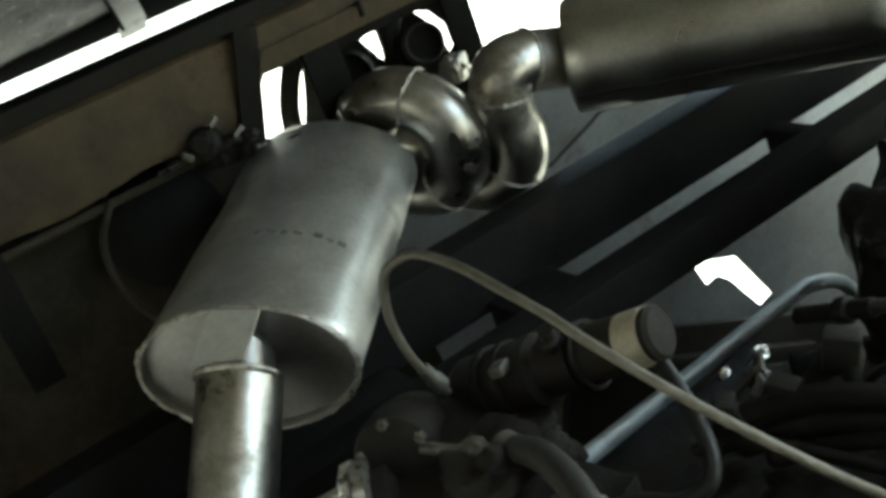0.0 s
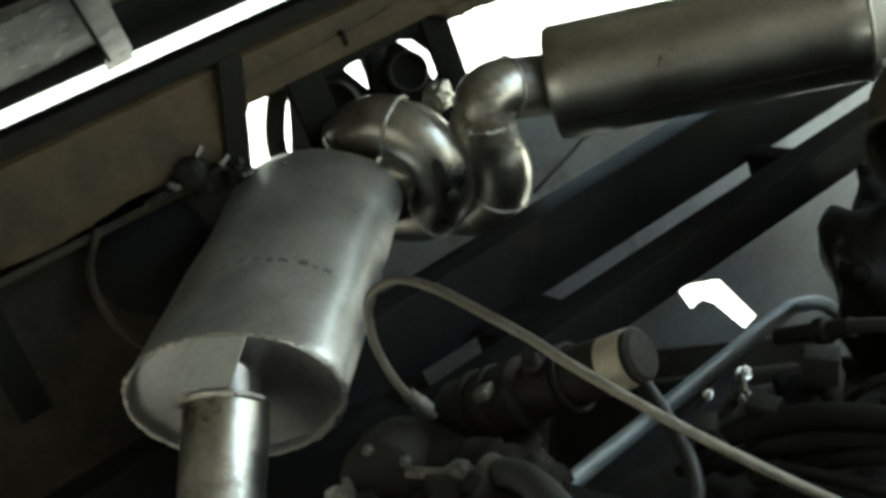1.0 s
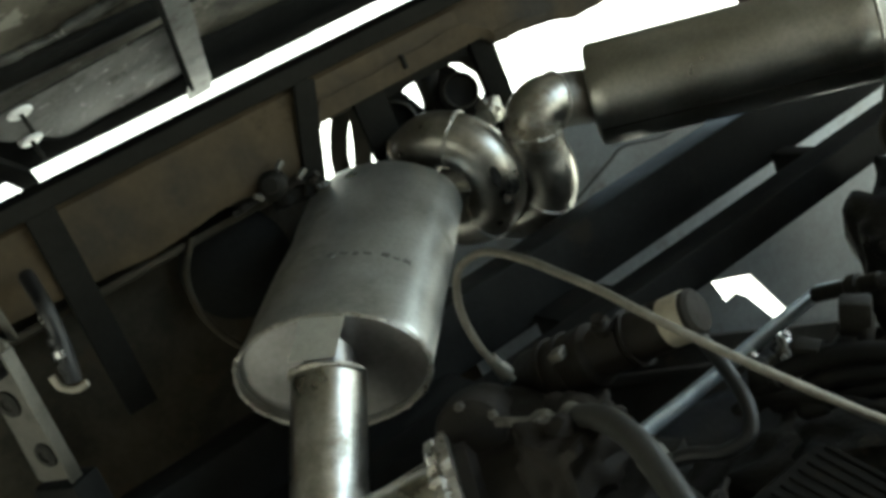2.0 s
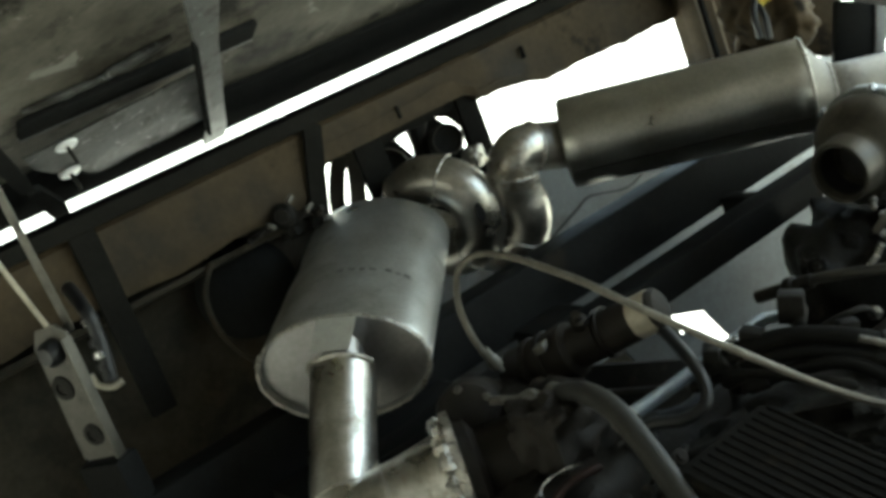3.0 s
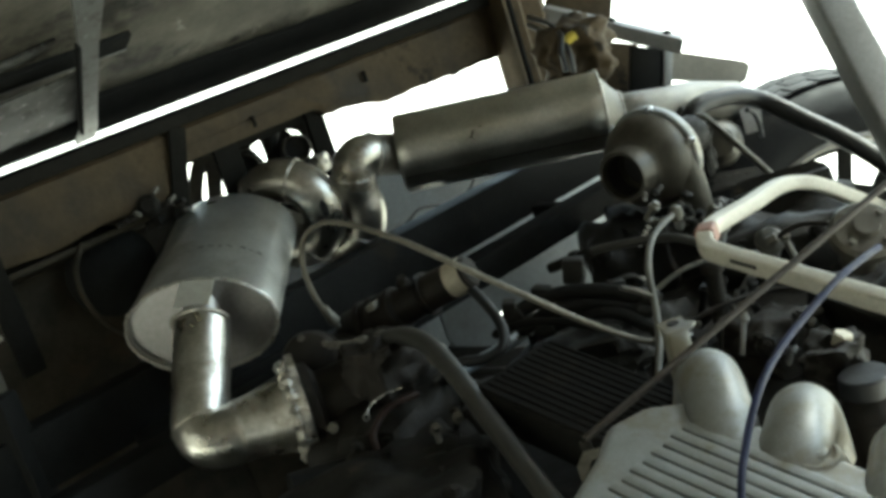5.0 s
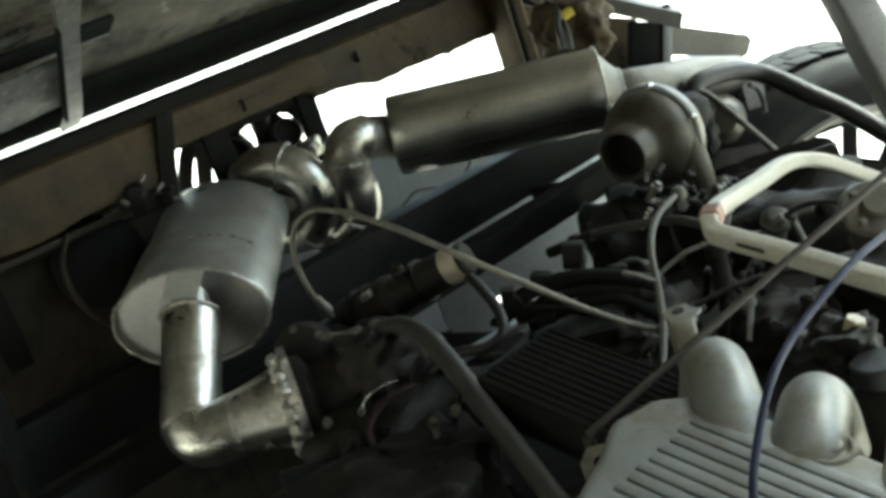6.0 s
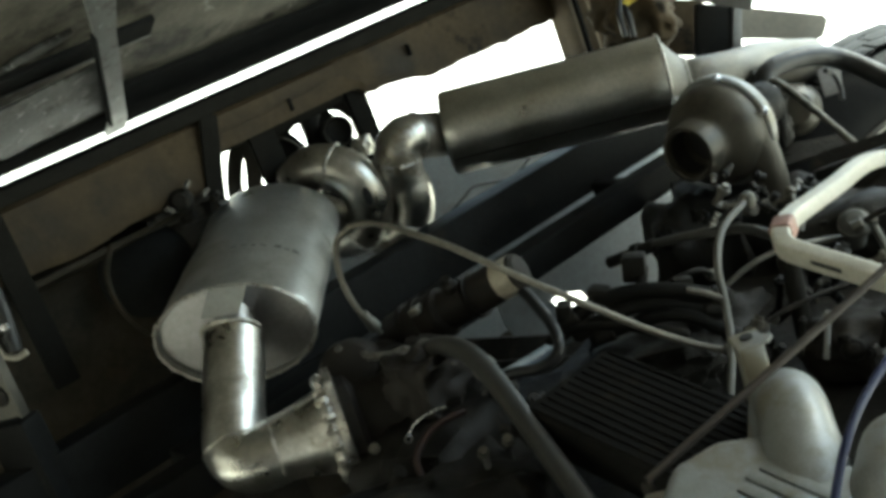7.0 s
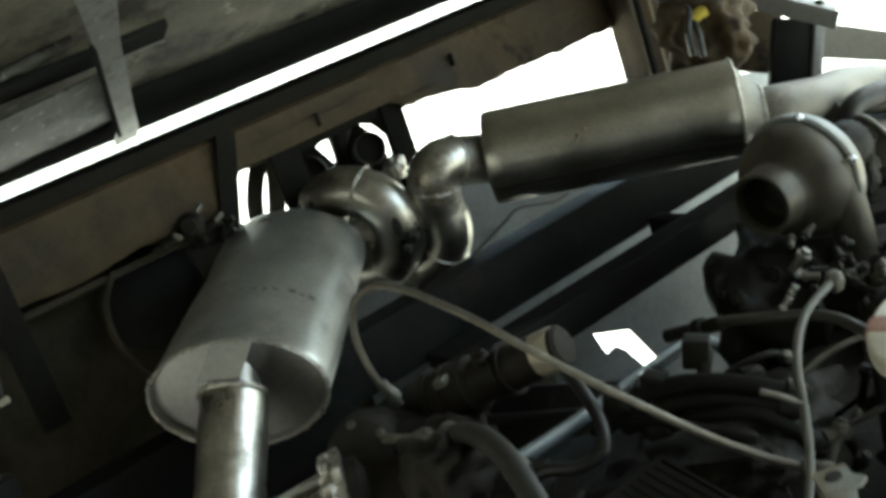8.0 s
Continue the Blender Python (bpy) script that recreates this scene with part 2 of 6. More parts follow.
def add_tube(bm, pts, r, segs=16, caps=True, section=None, closed=False):
    """Sweeps a round (or given) section along points. r: number or a function of 0..1."""
    n = len(pts)
    rings, prev = [], None
    x = None
    for i, p in enumerate(pts):
        d = (pts[min(i + 1, n - 1)] - pts[max(i - 1, 0)]).normalized()
        if x is None:
            x = frame_of(d).col[0].copy()
        else:
            x = x - d * x.dot(d)
            x.normalize()
        y = d.cross(x)
        rad = r(i / (n - 1)) if callable(r) else r
        if section:
            ring = [bm.verts.new(p + x * a + y * b) for a, b in section]
        else:
            ring = [bm.verts.new(p + (x * math.cos(2 * math.pi * k / segs) + y * math.sin(2 * math.pi * k / segs)) * rad) for k in range(segs)]
        if prev:
            m = len(ring)
            for k in range(m):
                bm.faces.new((prev[k], prev[(k + 1) % m], ring[(k + 1) % m], ring[k]))
        else:
            rings.append(ring)
        prev = ring
    rings.append(prev)
    if caps:
        bm.faces.new(rings[0][::-1])
        bm.faces.new(rings[1])
    return bm


def tube(pts, r, segs=16, steps=8, caps=True, section=None):
    return add_tube(bmesh.new(), smooth_path(pts, steps) if steps else [Vector(p) for p in pts], r, segs, caps, section)


def add_lathe(bm, origin, axis, profile, segs=40, sx=1.0, sy=1.0, wobble=0.0, up=(0, 0, 1)):
    """Turns (radius, height) pairs about axis; sx, sy flatten the circle to an oval."""
    f, o = frame_of(axis, up), Vector(origin)
    prev = None
    for r, h in profile:
        if r < 1e-6:
            ring = [bm.verts.new(o + f @ Vector((0, 0, h)))]
        else:
            ring = []
            for k in range(segs):
                a = 2 * math.pi * k / segs
                w = 1 + wobble * noise.noise(Vector((math.cos(a) * 9, math.sin(a) * 9, h * 90 + r * 40)))
                ring.append(bm.verts.new(o + f @ Vector((r * sx * w * math.cos(a), r * sy * w * math.sin(a), h))))
        if prev:
            if len(prev) == 1 and len(ring) > 1:
                for k in range(segs):
                    bm.faces.new((prev[0], ring[k], ring[(k + 1) % segs]))
            elif len(ring) == 1 and len(prev) > 1:
                for k in range(segs):
                    bm.faces.new((prev[k], prev[(k + 1) % segs], ring[0]))
            elif len(ring) > 1:
                for k in range(segs):
                    bm.faces.new((prev[k], prev[(k + 1) % segs], ring[(k + 1) % segs], ring[k]))
        prev = ring
    return bm


def lathe(origin, axis, profile, segs=40, sx=1.0, sy=1.0, wobble=0.0, up=(0, 0, 1)):
    return add_lathe(bmesh.new(), origin, axis, profile, segs, sx, sy, wobble, up)


def add_box(bm, centre, size, rot=None, bevel=0.003, segs=2):
    tmp = bmesh.new()
    bmesh.ops.create_cube(tmp, size=1)
    for v in tmp.verts:
        v.co = Vector((v.co.x * size[0], v.co.y * size[1], v.co.z * size[2]))
    if bevel:
        bmesh.ops.bevel(tmp, geom=tmp.edges[:], offset=min(bevel, min(size) * 0.45), segments=segs, affect="EDGES", profile=0.6)
    rm = (rot or Matrix.Identity(3)).to_3x3()
    for v in tmp.verts:
        v.co = rm @ v.co + Vector(centre)
    me = bpy.data.meshes.new("tmp")
    tmp.to_mesh(me)
    tmp.free()
    bm.from_mesh(me)
    bpy.data.meshes.remove(me)
    return bm


def box(centre, size, rot=None, bevel=0.003, segs=2):
    return add_box(bmesh.new(), centre, size, rot, bevel, segs)


def bar(a, b, width, depth, bevel=0.003, up=(0, 0, 1)):
    """A box from point a to b; width lies level, depth along up."""
    a, b = Vector(a), Vector(b)
    return box((a + b) / 2, (width, depth, (b - a).length), frame_of(b - a, up), bevel)


def add_bead(bm, centre, axis, rx, ry, r, segs=90, bumps=1.0, up=(0, 0, 1), arc=(0.0, 1.0)):
    """A lumpy weld bead round an oval seam."""
    f, o = frame_of(axis, up), Vector(centre)
    pts = []
    n = int(segs * (arc[1] - arc[0]))
    for k in range(n + 1):
        a = 2 * math.pi * (arc[0] + (arc[1] - arc[0]) * k / n)
        j = 1 + 0.012 * bumps * noise.noise(Vector((a * 6, o.x * 50, 3)))
        pts.append(o + f @ Vector((rx * j * math.cos(a), ry * j * math.sin(a), r * 0.5 * noise.noise(Vector((a * 8, 7, o.y * 30))))))
    seed = o.x * 31 + o.y * 17
    return add_tube(bm, pts, lambda t: r * (1 + 0.45 * bumps * noise.noise(Vector((t * 70, seed, 1.5)))), 7, False)


def bead(centre, axis, rx, ry, r, segs=90, bumps=1.0, up=(0, 0, 1), arc=(0.0, 1.0)):
    return add_bead(bmesh.new(), centre, axis, rx, ry, r, segs, bumps, up, arc)


def plate(outline, frame_m, thick, holes=(), bevel=0.0015):
    """A flat plate with an outline and holes, in the xy plane of frame_m, grown along its z."""
    bm = bmesh.new()
    loops = [outline, *holes]
    edges = []
    for lp in loops:
        vs = [bm.verts.new((x, y, 0)) for x, y in lp]
        edges += [bm.edges.new((vs[i], vs[(i + 1) % len(vs)])) for i in range(len(vs))]
    bmesh.ops.triangle_fill(bm, use_beauty=True, use_dissolve=False, edges=edges)
    ext = bmesh.ops.extrude_face_region(bm, geom=bm.faces[:])
    for v in ext["geom"]:
        if isinstance(v, bmesh.types.BMVert):
            v.co.z += thick
    bm.transform(frame_m)
    return bm


def circle(cx, cy, r, n=20):
    return [(cx + r * math.cos(2 * math.pi * k / n), cy + r * math.sin(2 * math.pi * k / n)) for k in range(n)]


def rounded(w, h, r, n=4):
    out = []
    for cx, cy, a0 in ((w / 2 - r, h / 2 - r, 0), (-w / 2 + r, h / 2 - r, 90), (-w / 2 + r, -h / 2 + r, 180), (w / 2 - r, -h / 2 + r, 270)):
        for k in range(n + 1):
            a = radians(a0 + 90 * k / n)
            out.append((cx + r * math.cos(a), cy + r * math.sin(a)))
    return out


def hex_bolt(at, axis, size=0.006, height=0.005, parent=None, mat=None, name="bolt", label=""):
    bm = lathe(at, axis, [(0, height), (size * 0.85, height), (size, height * 0.8), (size, 0.001), (size * 1.35, 0.001), (size * 1.35, -0.001), (0, -0.001)], 6)
    return part(name, bm, mat or M_BRACKET, parent, label, smooth=20)


def casting(seed, centre, size, rough=0.18, rot=0.0):
    """A lumpy cast block: rounded box pushed about by noise, with a few pads."""
    bm = bmesh.new()
    bmesh.ops.create_cube(bm, size=1)
    bmesh.ops.subdivide_edges(bm, edges=bm.edges[:], cuts=11, use_grid_fill=True)
    r = Matrix.Rotation(radians(rot), 3, "Z")
    for v in bm.verts:
        c = v.co.copy()
        s = c.normalized() * 0.62
        c = c.lerp(s, 0.45)
        n = noise.noise(c * 3.1 + Vector((seed * 3.7, 0, 0))) + 0.5 * noise.noise(c * 7.0 + Vector((0, seed * 5.1, 0)))
        c *= 1 + rough * n
        v.co = Vector(centre) + r @ Vector((c.x * size[0], c.y * size[1], c.z * size[2]))
    return bm


# ---- large structure ----
GROUND_Z = 0.425


def lumpy_sheet(x0, x1, y0, y1, z, nx, ny, rough):
    bm = bmesh.new()
    rows = []
    for j in range(ny + 1):
        y = y0 + (y1 - y0) * j / ny
        rows.append([bm.verts.new((x, y, z + rough * noise.noise(Vector((x * 0.7, y * 0.7, 0))))) for x in [x0 + (x1 - x0) * i / nx for i in range(nx + 1)]])
    for j in range(ny):
        for i in range(nx):
            bm.faces.new((rows[j][i], rows[j][i + 1], rows[j + 1][i + 1], rows[j + 1][i]))
    return bm


tagged(part("ground", lumpy_sheet(-900, 900, -900, 900, GROUND_Z, 60, 60, 0.0), M_GROUND), "pale dusty concrete ground reaching the horizon", "ground", kind="structure")
# unseen dark walls, added to cut light from behind and from the left
tagged(part("blocker_south", box((-0.6, -4.5, GROUND_Z + 2.8), (5.4, 0.2, 5.6), bevel=0), M_WALL), "unseen dark wall added behind the viewer to block light", "wall", kind="structure")
tagged(part("blocker_west", box((-3.2, -0.9, GROUND_Z + 1.9), (0.2, 7.0, 3.8), bevel=0), M_WALL), "unseen dark wall added on the left to darken reflections", "wall", kind="structure")
# made-up pale wall that hides brighter sky and weakens the muffler's gleam
tagged(part("blocker_north", box((-1.6, 7.2, GROUND_Z + 2.6), (9.6, 0.2, 5.2), bevel=0), M_PALEWALL), "pale wall added across the yard to dim the sky's gleam", "wall", kind="structure")
# unseen roof slab, added so that light enters from the right and back
tagged(part("blocker_above", box((-0.6, -2.75, GROUND_Z + 3.05), (5.4, 3.7, 0.16), bevel=0), M_ROOF), "unseen dark roof added behind the viewer to block sky light", "roof", kind="structure")

# rail: muddy longitudinal member with a dark top lip and black uprights
rail = thing("body_rail", (0.45, 1.03, 1.21), "mud-stained brown steel body rail with black uprights", "rail")


def rail_face():
    """Web whose lower edge is eaten and uneven, with a returned flange."""
    bm = bmesh.new()
    xs = [-0.6 + 1.63 * i / 400 for i in range(401)]
    front, back = [], []
    for x in xs:
        n = noise.noise(Vector((x * 9, 0.3, 0))) * 0.006 + noise.noise(Vector((x * 34, 1.3, 0))) * 0.003 - 0.005 * max(0.0, noise.noise(Vector((x * 95, 4.1, 0))) - 0.15)
        zb = 1.211 + n + 0.044 * min(1, max(0, (x - 0.352) / 0.03)) * min(1, max(0, (0.61 - x) / 0.03)) + 0.016 * min(1, max(0, (x - 0.585) / 0.02)) * min(1, max(0, (0.73 - x) / 0.08))
        d = 0.004 * noise.noise(Vector((x * 6, 5, 2)))
        front.append([bm.verts.new(v) for v in ((x, 1.018 + d, zb), (x, 1.014 + d, zb + 0.012), (x, 1.017 + d, 1.245), (x, 1.02, 1.286), (x, 1.026, 1.293))])
        back.append([bm.verts.new(v) for v in ((x, 1.030 + d, zb), (x, 1.034, 1.293))])
    for a, b, c, e in zip(front, front[1:], back, back[1:]):
        for k in range(4):
            bm.faces.new((a[k], b[k], b[k + 1], a[k + 1]))
        bm.faces.new((c[0], e[0], e[1], c[1]))
        bm.faces.new((a[0], b[0], e[0], c[0]))
        bm.faces.new((a[4], b[4], e[1], c[1]))
    return bm


part("web", rail_face(), M_RAIL, rail)
part("top_lip", box((0.22, 1.036, 1.3025), (1.64, 0.062, 0.019), bevel=0.004), M_RAILTOP, rail, "blackened top lip")
for px, w, z0, z1 in ((0.078, 0.030, 1.08, 1.293), (0.441, 0.040, 1.10, 1.262), (0.599, 0.032, 1.11, 1.262)):
    part("upright", box((px, 1.0125 if z1 > 1.28 else 1.030, (z0 + z1) / 2), (w, 0.007, z1 - z0), bevel=0.0015), M_RAILTOP, rail, "black upright")
part("upright", bar((0.373, 1.0125, 1.294), (0.334, 1.0125, 1.180), 0.024, 0.007, 0.0015, up=(0, 1, 0)), M_RAILTOP, rail, "black leaning upright")
part("lower_flange", box((0.535, 1.044, 1.2465), (0.16, 0.024, 0.030), None, 0.004), M_RAILTOP, rail, "blackened lower flange")
part("lower_flange", box((0.412, 1.044, 1.2515), (0.10, 0.024, 0.026), Matrix.Rotation(radians(3), 3, "Y"), 0.004), M_RAILTOP, rail, "blackened lower flange")
# hidden shelf, added to keep outside light off the muffler's top
part("flange_and_blocker", bar((0.22, 1.036, 1.259), (0.22, 1.205, 1.242), 1.62, 0.003, 0.0008), M_RAILTOP, rail, "unseen black shelf added to block the muffler's gleam")
# dent and short slots in the web
for sx_ in (0.49, 0.70):
    part("slot_patch", box((sx_, 1.0145, 1.262), (0.004, 0.006, 0.016), bevel=0.001), M_RAILTOP, rail)

# pillar at the end of the rail
pillar = thing("body_pillar", (1.03, 1.0, 1.0), "mud-brown pressed steel body pillar beside the rail", "pillar")
part("channel", plate([(-0.055, 0), (-0.045, 0.012), (-0.02, 0.002), (0.0, 0.016), (0.03, 0.004), (0.055, 0.018), (0.055, 0.05), (-0.055, 0.05)], Matrix.Translation((1.04, 0.975, 1.02)), 0.36), M_RAIL, pillar)
part("edge_strip", box((0.982, 0.985, 1.17), (0.008, 0.03, 0.30), bevel=0.002), M_RAIL, pillar, "pale folded edge strip")
# dark strip set in to paint the shade beside the folded edge
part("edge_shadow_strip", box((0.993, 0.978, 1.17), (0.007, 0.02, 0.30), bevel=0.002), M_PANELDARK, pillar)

# overhead panel: lid underside that slopes up towards the viewer
PANEL_S = 0.46
panel = thing("lid_panel", (0.3, 1.17, 1.32), "raised steel lid with dusty mottled underside", "lid")
pu = Vector((0, -1, PANEL_S)).normalized()
PM = Matrix.Translation((0.0, 1.181, 1.352)) @ Matrix((Vector((1, 0, 0)), pu, Vector((1, 0, 0)).cross(pu))).transposed().to_4x4()


def panel_skin():
    """Sheet with shallow pressed fields; local x along the edge, y up the slope, z outwards below."""
    bm = bmesh.new()
    nx, ny = 90, 76
    x0, x1, y1 = -0.95, 1.46, 1.62
    grid = []
    for j in range(ny + 1):
        row = []
        for i in range(nx + 1):
            x, y = x0 + (x1 - x0) * i / nx, y1 * j / ny
            z = 0.004 * noise.noise(Vector((x * 5, y * 5, 3))) + 0.0015 * noise.noise(Vector((x * 25, y * 25, 9)))
            row.append(bm.verts.new((x, y, 0.004 + z)))
        grid.append(row)
    for j in range(ny):
        for i in range(nx):
            bm.faces.new((grid[j][i], grid[j][i + 1], grid[j + 1][i + 1], grid[j + 1][i]))
    ext = bmesh.ops.extrude_face_region(bm, geom=bm.faces[:])
    for v in ext["geom"]:
        if isinstance(v, bmesh.types.BMVert):
            v.co.z -= 0.012
    bm.transform(PM)
    return bm


part("skin", panel_skin(), M_PANEL, panel)


def on_panel(x, y, z=0.0):
    return PM @ Vector((x, y, z))


PR = PM.to_3x3()
lip_bm = bmesh.new()
lip_rows = [[lip_bm.verts.new(on_panel(x, y, z)) for y, z in ((-0.026, 0.004), (-0.026, 0.034), (-0.012, 0.036), (0.016, 0.028), (0.038, 0.012), (0.038, 0.0))] for x in (-0.95, 1.46)]
for k in range(6):
    lip_bm.faces.new((lip_rows[0][k], lip_rows[0][(k + 1) % 6], lip_rows[1][(k + 1) % 6], lip_rows[1][k]))
for r_ in lip_rows:
    lip_bm.faces.new(r_)
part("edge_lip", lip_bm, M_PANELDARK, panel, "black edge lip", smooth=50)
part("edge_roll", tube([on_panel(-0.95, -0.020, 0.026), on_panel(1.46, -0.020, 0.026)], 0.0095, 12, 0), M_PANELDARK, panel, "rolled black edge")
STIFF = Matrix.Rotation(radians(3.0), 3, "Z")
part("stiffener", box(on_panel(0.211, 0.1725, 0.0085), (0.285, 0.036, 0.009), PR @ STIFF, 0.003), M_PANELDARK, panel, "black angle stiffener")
part("stiffener_flange", box(on_panel(0.212, 0.1535, 0.0105), (0.285, 0.003, 0.005), PR @ STIFF, 0.0006), M_GALV, panel, "bare metal stiffener edge")
patch_edge = [(0.060, 0.160), (0.120, 0.172), (0.200, 0.187), (0.262, 0.198), (0.300, 0.10), (0.308, 0.046), (0.25, 0.034), (0.204, 0.030), (0.169, 0.022), (0.149, 0.032), (0.129, 0.060), (0.098, 0.090), (0.075, 0.120)]
part("repair_patch", plate(patch_edge, PM @ Matrix.Translation((0, 0, 0.0345)), 0.003), M_PATCH, panel, "bare mottled metal patch")
part("patch_rim", tube([on_panel(x, y + 0.004, 0.037) for x, y in patch_edge[5:11]], 0.0035, 8, 6), M_PANELDARK, panel, "black sealant along the patch", smooth=60)
# pale flaked bands of old sealant over the stiffener
for fx0, fx1, fy0, fy1, fw in ((0.072, 0.160, 0.204, 0.206, 0.010), (0.155, 0.237, 0.206, 0.236, 0.012)):
    flake = [on_panel(fx0 + (fx1 - fx0) * k / 9, fy0 + (fy1 - fy0) * k / 9 + 0.004 * noise.noise(V(k * 1.3, fx0 * 40, 2)), 0.008) for k in range(10)]
    part("sealant_flake", tube(flake, lambda t, w=fw: w * 0.5 * (0.55 + 0.45 * math.sin(math.pi * min(1, max(0, t)))), 8, 4), M_PATCH, panel, "pale flaked sealant", smooth=60)
# hanging strap: narrow foot folded over the lip, wide head
strap_pts = [(0.306, -0.014), (0.334, -0.008), (0.329, 0.026), (0.306, 0.110), (0.285, 0.193), (0.264, 0.269), (0.242, 0.372), (0.222, 0.48), (0.165, 0.50), (0.199, 0.394), (0.232, 0.289), (0.253, 0.214), (0.277, 0.125), (0.300, 0.040)]
part("strap", plate(strap_pts, PM @ Matrix.Translation((0, 0, 0.041)), 0.005), M_GALV, panel, "grey galvanised strap")
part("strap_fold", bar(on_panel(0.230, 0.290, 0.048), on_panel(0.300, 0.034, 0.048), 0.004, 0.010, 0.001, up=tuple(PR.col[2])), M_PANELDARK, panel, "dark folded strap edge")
for bx, by in ((0.108, 0.152), (0.119, 0.073)):
    part("washer", lathe(on_panel(bx, by, 0.0375), PR.col[2], [(0, 0.003), (0.0105, 0.003), (0.0125, 0.0015), (0.0125, -0.002)], 22), M_TAG, panel, "pale plastic washer")
    part("stud", tube([on_panel(bx, by, 0.039), on_panel(bx + 0.002, by - 0.004, 0.060)], 0.0022, 10, 0), M_GREASE, panel, "thin dark stud")
# bracket at the far edge
part("corner_bracket", plate([(0.060, 0.096), (0.078, 0.090), (0.114, 0.010), (0.124, -0.036), (0.106, -0.034), (0.088, 0.014)], PM @ Matrix.Translation((0, 0, 0.042)), 0.008), M_PANELDARK, panel, "dark corner bracket")
part("corner_arm", plate([(-0.05, 0.42), (-0.033, 0.42), (0.060, 0.135), (0.068, 0.100), (0.054, 0.105), (0.042, 0.135)], PM @ Matrix.Translation((0, 0, 0.046)), 0.006), M_PANELDARK, panel, "black flat arm of the bracket")

# dark inner wing behind the rail, and the tray under the engine
wing = thing("inner_wing", (-0.35, 1.11, 0.3), "blackened inner wing panel behind the rail", "panel")
part("panel", box((-0.30, 1.115, 0.87), (1.36, 0.012, 0.74), bevel=0.003), M_WING, wing)
part("lower_panel", box((0.565, 1.112, 0.79), (0.45, 0.010, 0.58), bevel=0.003), M_WING, wing)
part("flange_and_blocker", box((-0.30, 1.075, 1.185), (1.30, 0.09, 0.008), Matrix.Rotation(radians(-14), 3, "X"), 0.002), M_WING, wing, "muddy lower return flange")
tray = tagged(part("under_tray", box((0.05, 0.45, 0.62), (2.3, 1.24, 0.02), bevel=0.004), M_GREASE), "black oily under tray", "tray")

# chassis beams along x
chassis = thing("chassis_beams", (0.6, 0.82, 0.9), "black painted steel chassis rails, one over the other", "chassis")
part("upper_beam", box((0.35, 0.850, 1.038), (1.46, 0.040, 0.069), bevel=0.004), M_CHASSIS, chassis)
part("lower_beam", box((0.32, 0.760, 0.9985), (1.40, 0.040, 0.039), bevel=0.004), M_CHASSIS, chassis)
for bx, w in ((0.452, 0.07), (0.785, 0.022), (0.20, 0.22)):
    part("web_plate", box((bx, 0.805, 1.000), (w, 0.05, 0.030), bevel=0.003), M_CHASSIS, chassis)
part("lower_tie", bar((0.855, 1.020, 0.840), (1.100, 1.020, 0.793), 0.012, 0.016), M_RAILTOP, chassis)

# grey inner wing sheet with a ragged opening
sheet = thing("inner_wing_sheet", (0.75, 1.085, 0.3), "grey dusty inner wing sheet with a cut opening", "sheet")
SM = Matrix.Translation((0, 1.08, 0)) @ Matrix.Rotation(radians(90), 4, "X")
part("sheet", plate([(0.47, 0.79), (1.45, 0.79), (1.45, 1.00), (1.02, 1.09), (0.82, 1.115), (0.44, 1.125)], SM, -0.004), M_SHEET, sheet)
SL = Matrix.Translation((0, 0.934, 0)) @ Matrix.Rotation(radians(90), 4, "X")
part("lower_sheet", plate([(0.634, 0.93), (0.634, 0.864), (0.655, 0.815), (0.66, 0.60), (1.20, 0.56), (1.20, 0.86), (0.90, 0.915)], SL, -0.004, holes=[[(0.723, 0.866), (0.785, 0.842), (0.824, 0.770), (0.802, 0.765), (0.768, 0.820), (0.755, 0.832), (0.735, 0.830)]]), M_SHEET, sheet)
part("fold", box((0.95, 1.075, 0.90), (0.95, 0.006, 0.012), bevel=0.002), M_SHEET, sheet)


# ---- exhaust: two mufflers, coiled bends, elbow and flange ----
exhaust = thing("exhaust_system", (0.45, 0.9, 1.05), "welded bare steel exhaust with two mufflers and tight pipe bends", "exhaust")
A1, B1 = V(0.1835, 0.7652, 1.1057), V(0.3928, 0.9987, 1.1346)
RX, RZ = 0.0844, 0.0560
ax1 = (B1 - A1).normalized()
L1 = (B1 - A1).length
f1 = frame_of(ax1) @ Matrix.Rotation(radians(10.8), 3, "Z")


def oval(profile_r, segs=72):
    """Rings of an oval can: (inset, height) from the front rim along the axis."""
    bm = bmesh.new()
    f = f1
    prev = None
    for ins, h in profile_r:
        ring = []
        for k in range(segs):
            a = 2 * math.pi * k / segs
            dent = 0.0035 * math.exp(-((h - 0.20) / 0.03) ** 2 - ((a - 0.35) / 0.25) ** 2)
            w = 0.0006 * noise.noise(Vector((math.cos(a) * 3, math.sin(a) * 3, h * 20)))
            ring.append(bm.verts.new(A1 + f @ Vector(((RX - ins - dent + w) * math.cos(a), (RZ - ins - dent + w) * math.sin(a), h))))
        if prev:
            for k in range(segs):
                bm.faces.new((prev[k], prev[(k + 1) % segs], ring[(k + 1) % segs], ring[k]))
        prev = ring
    return bm


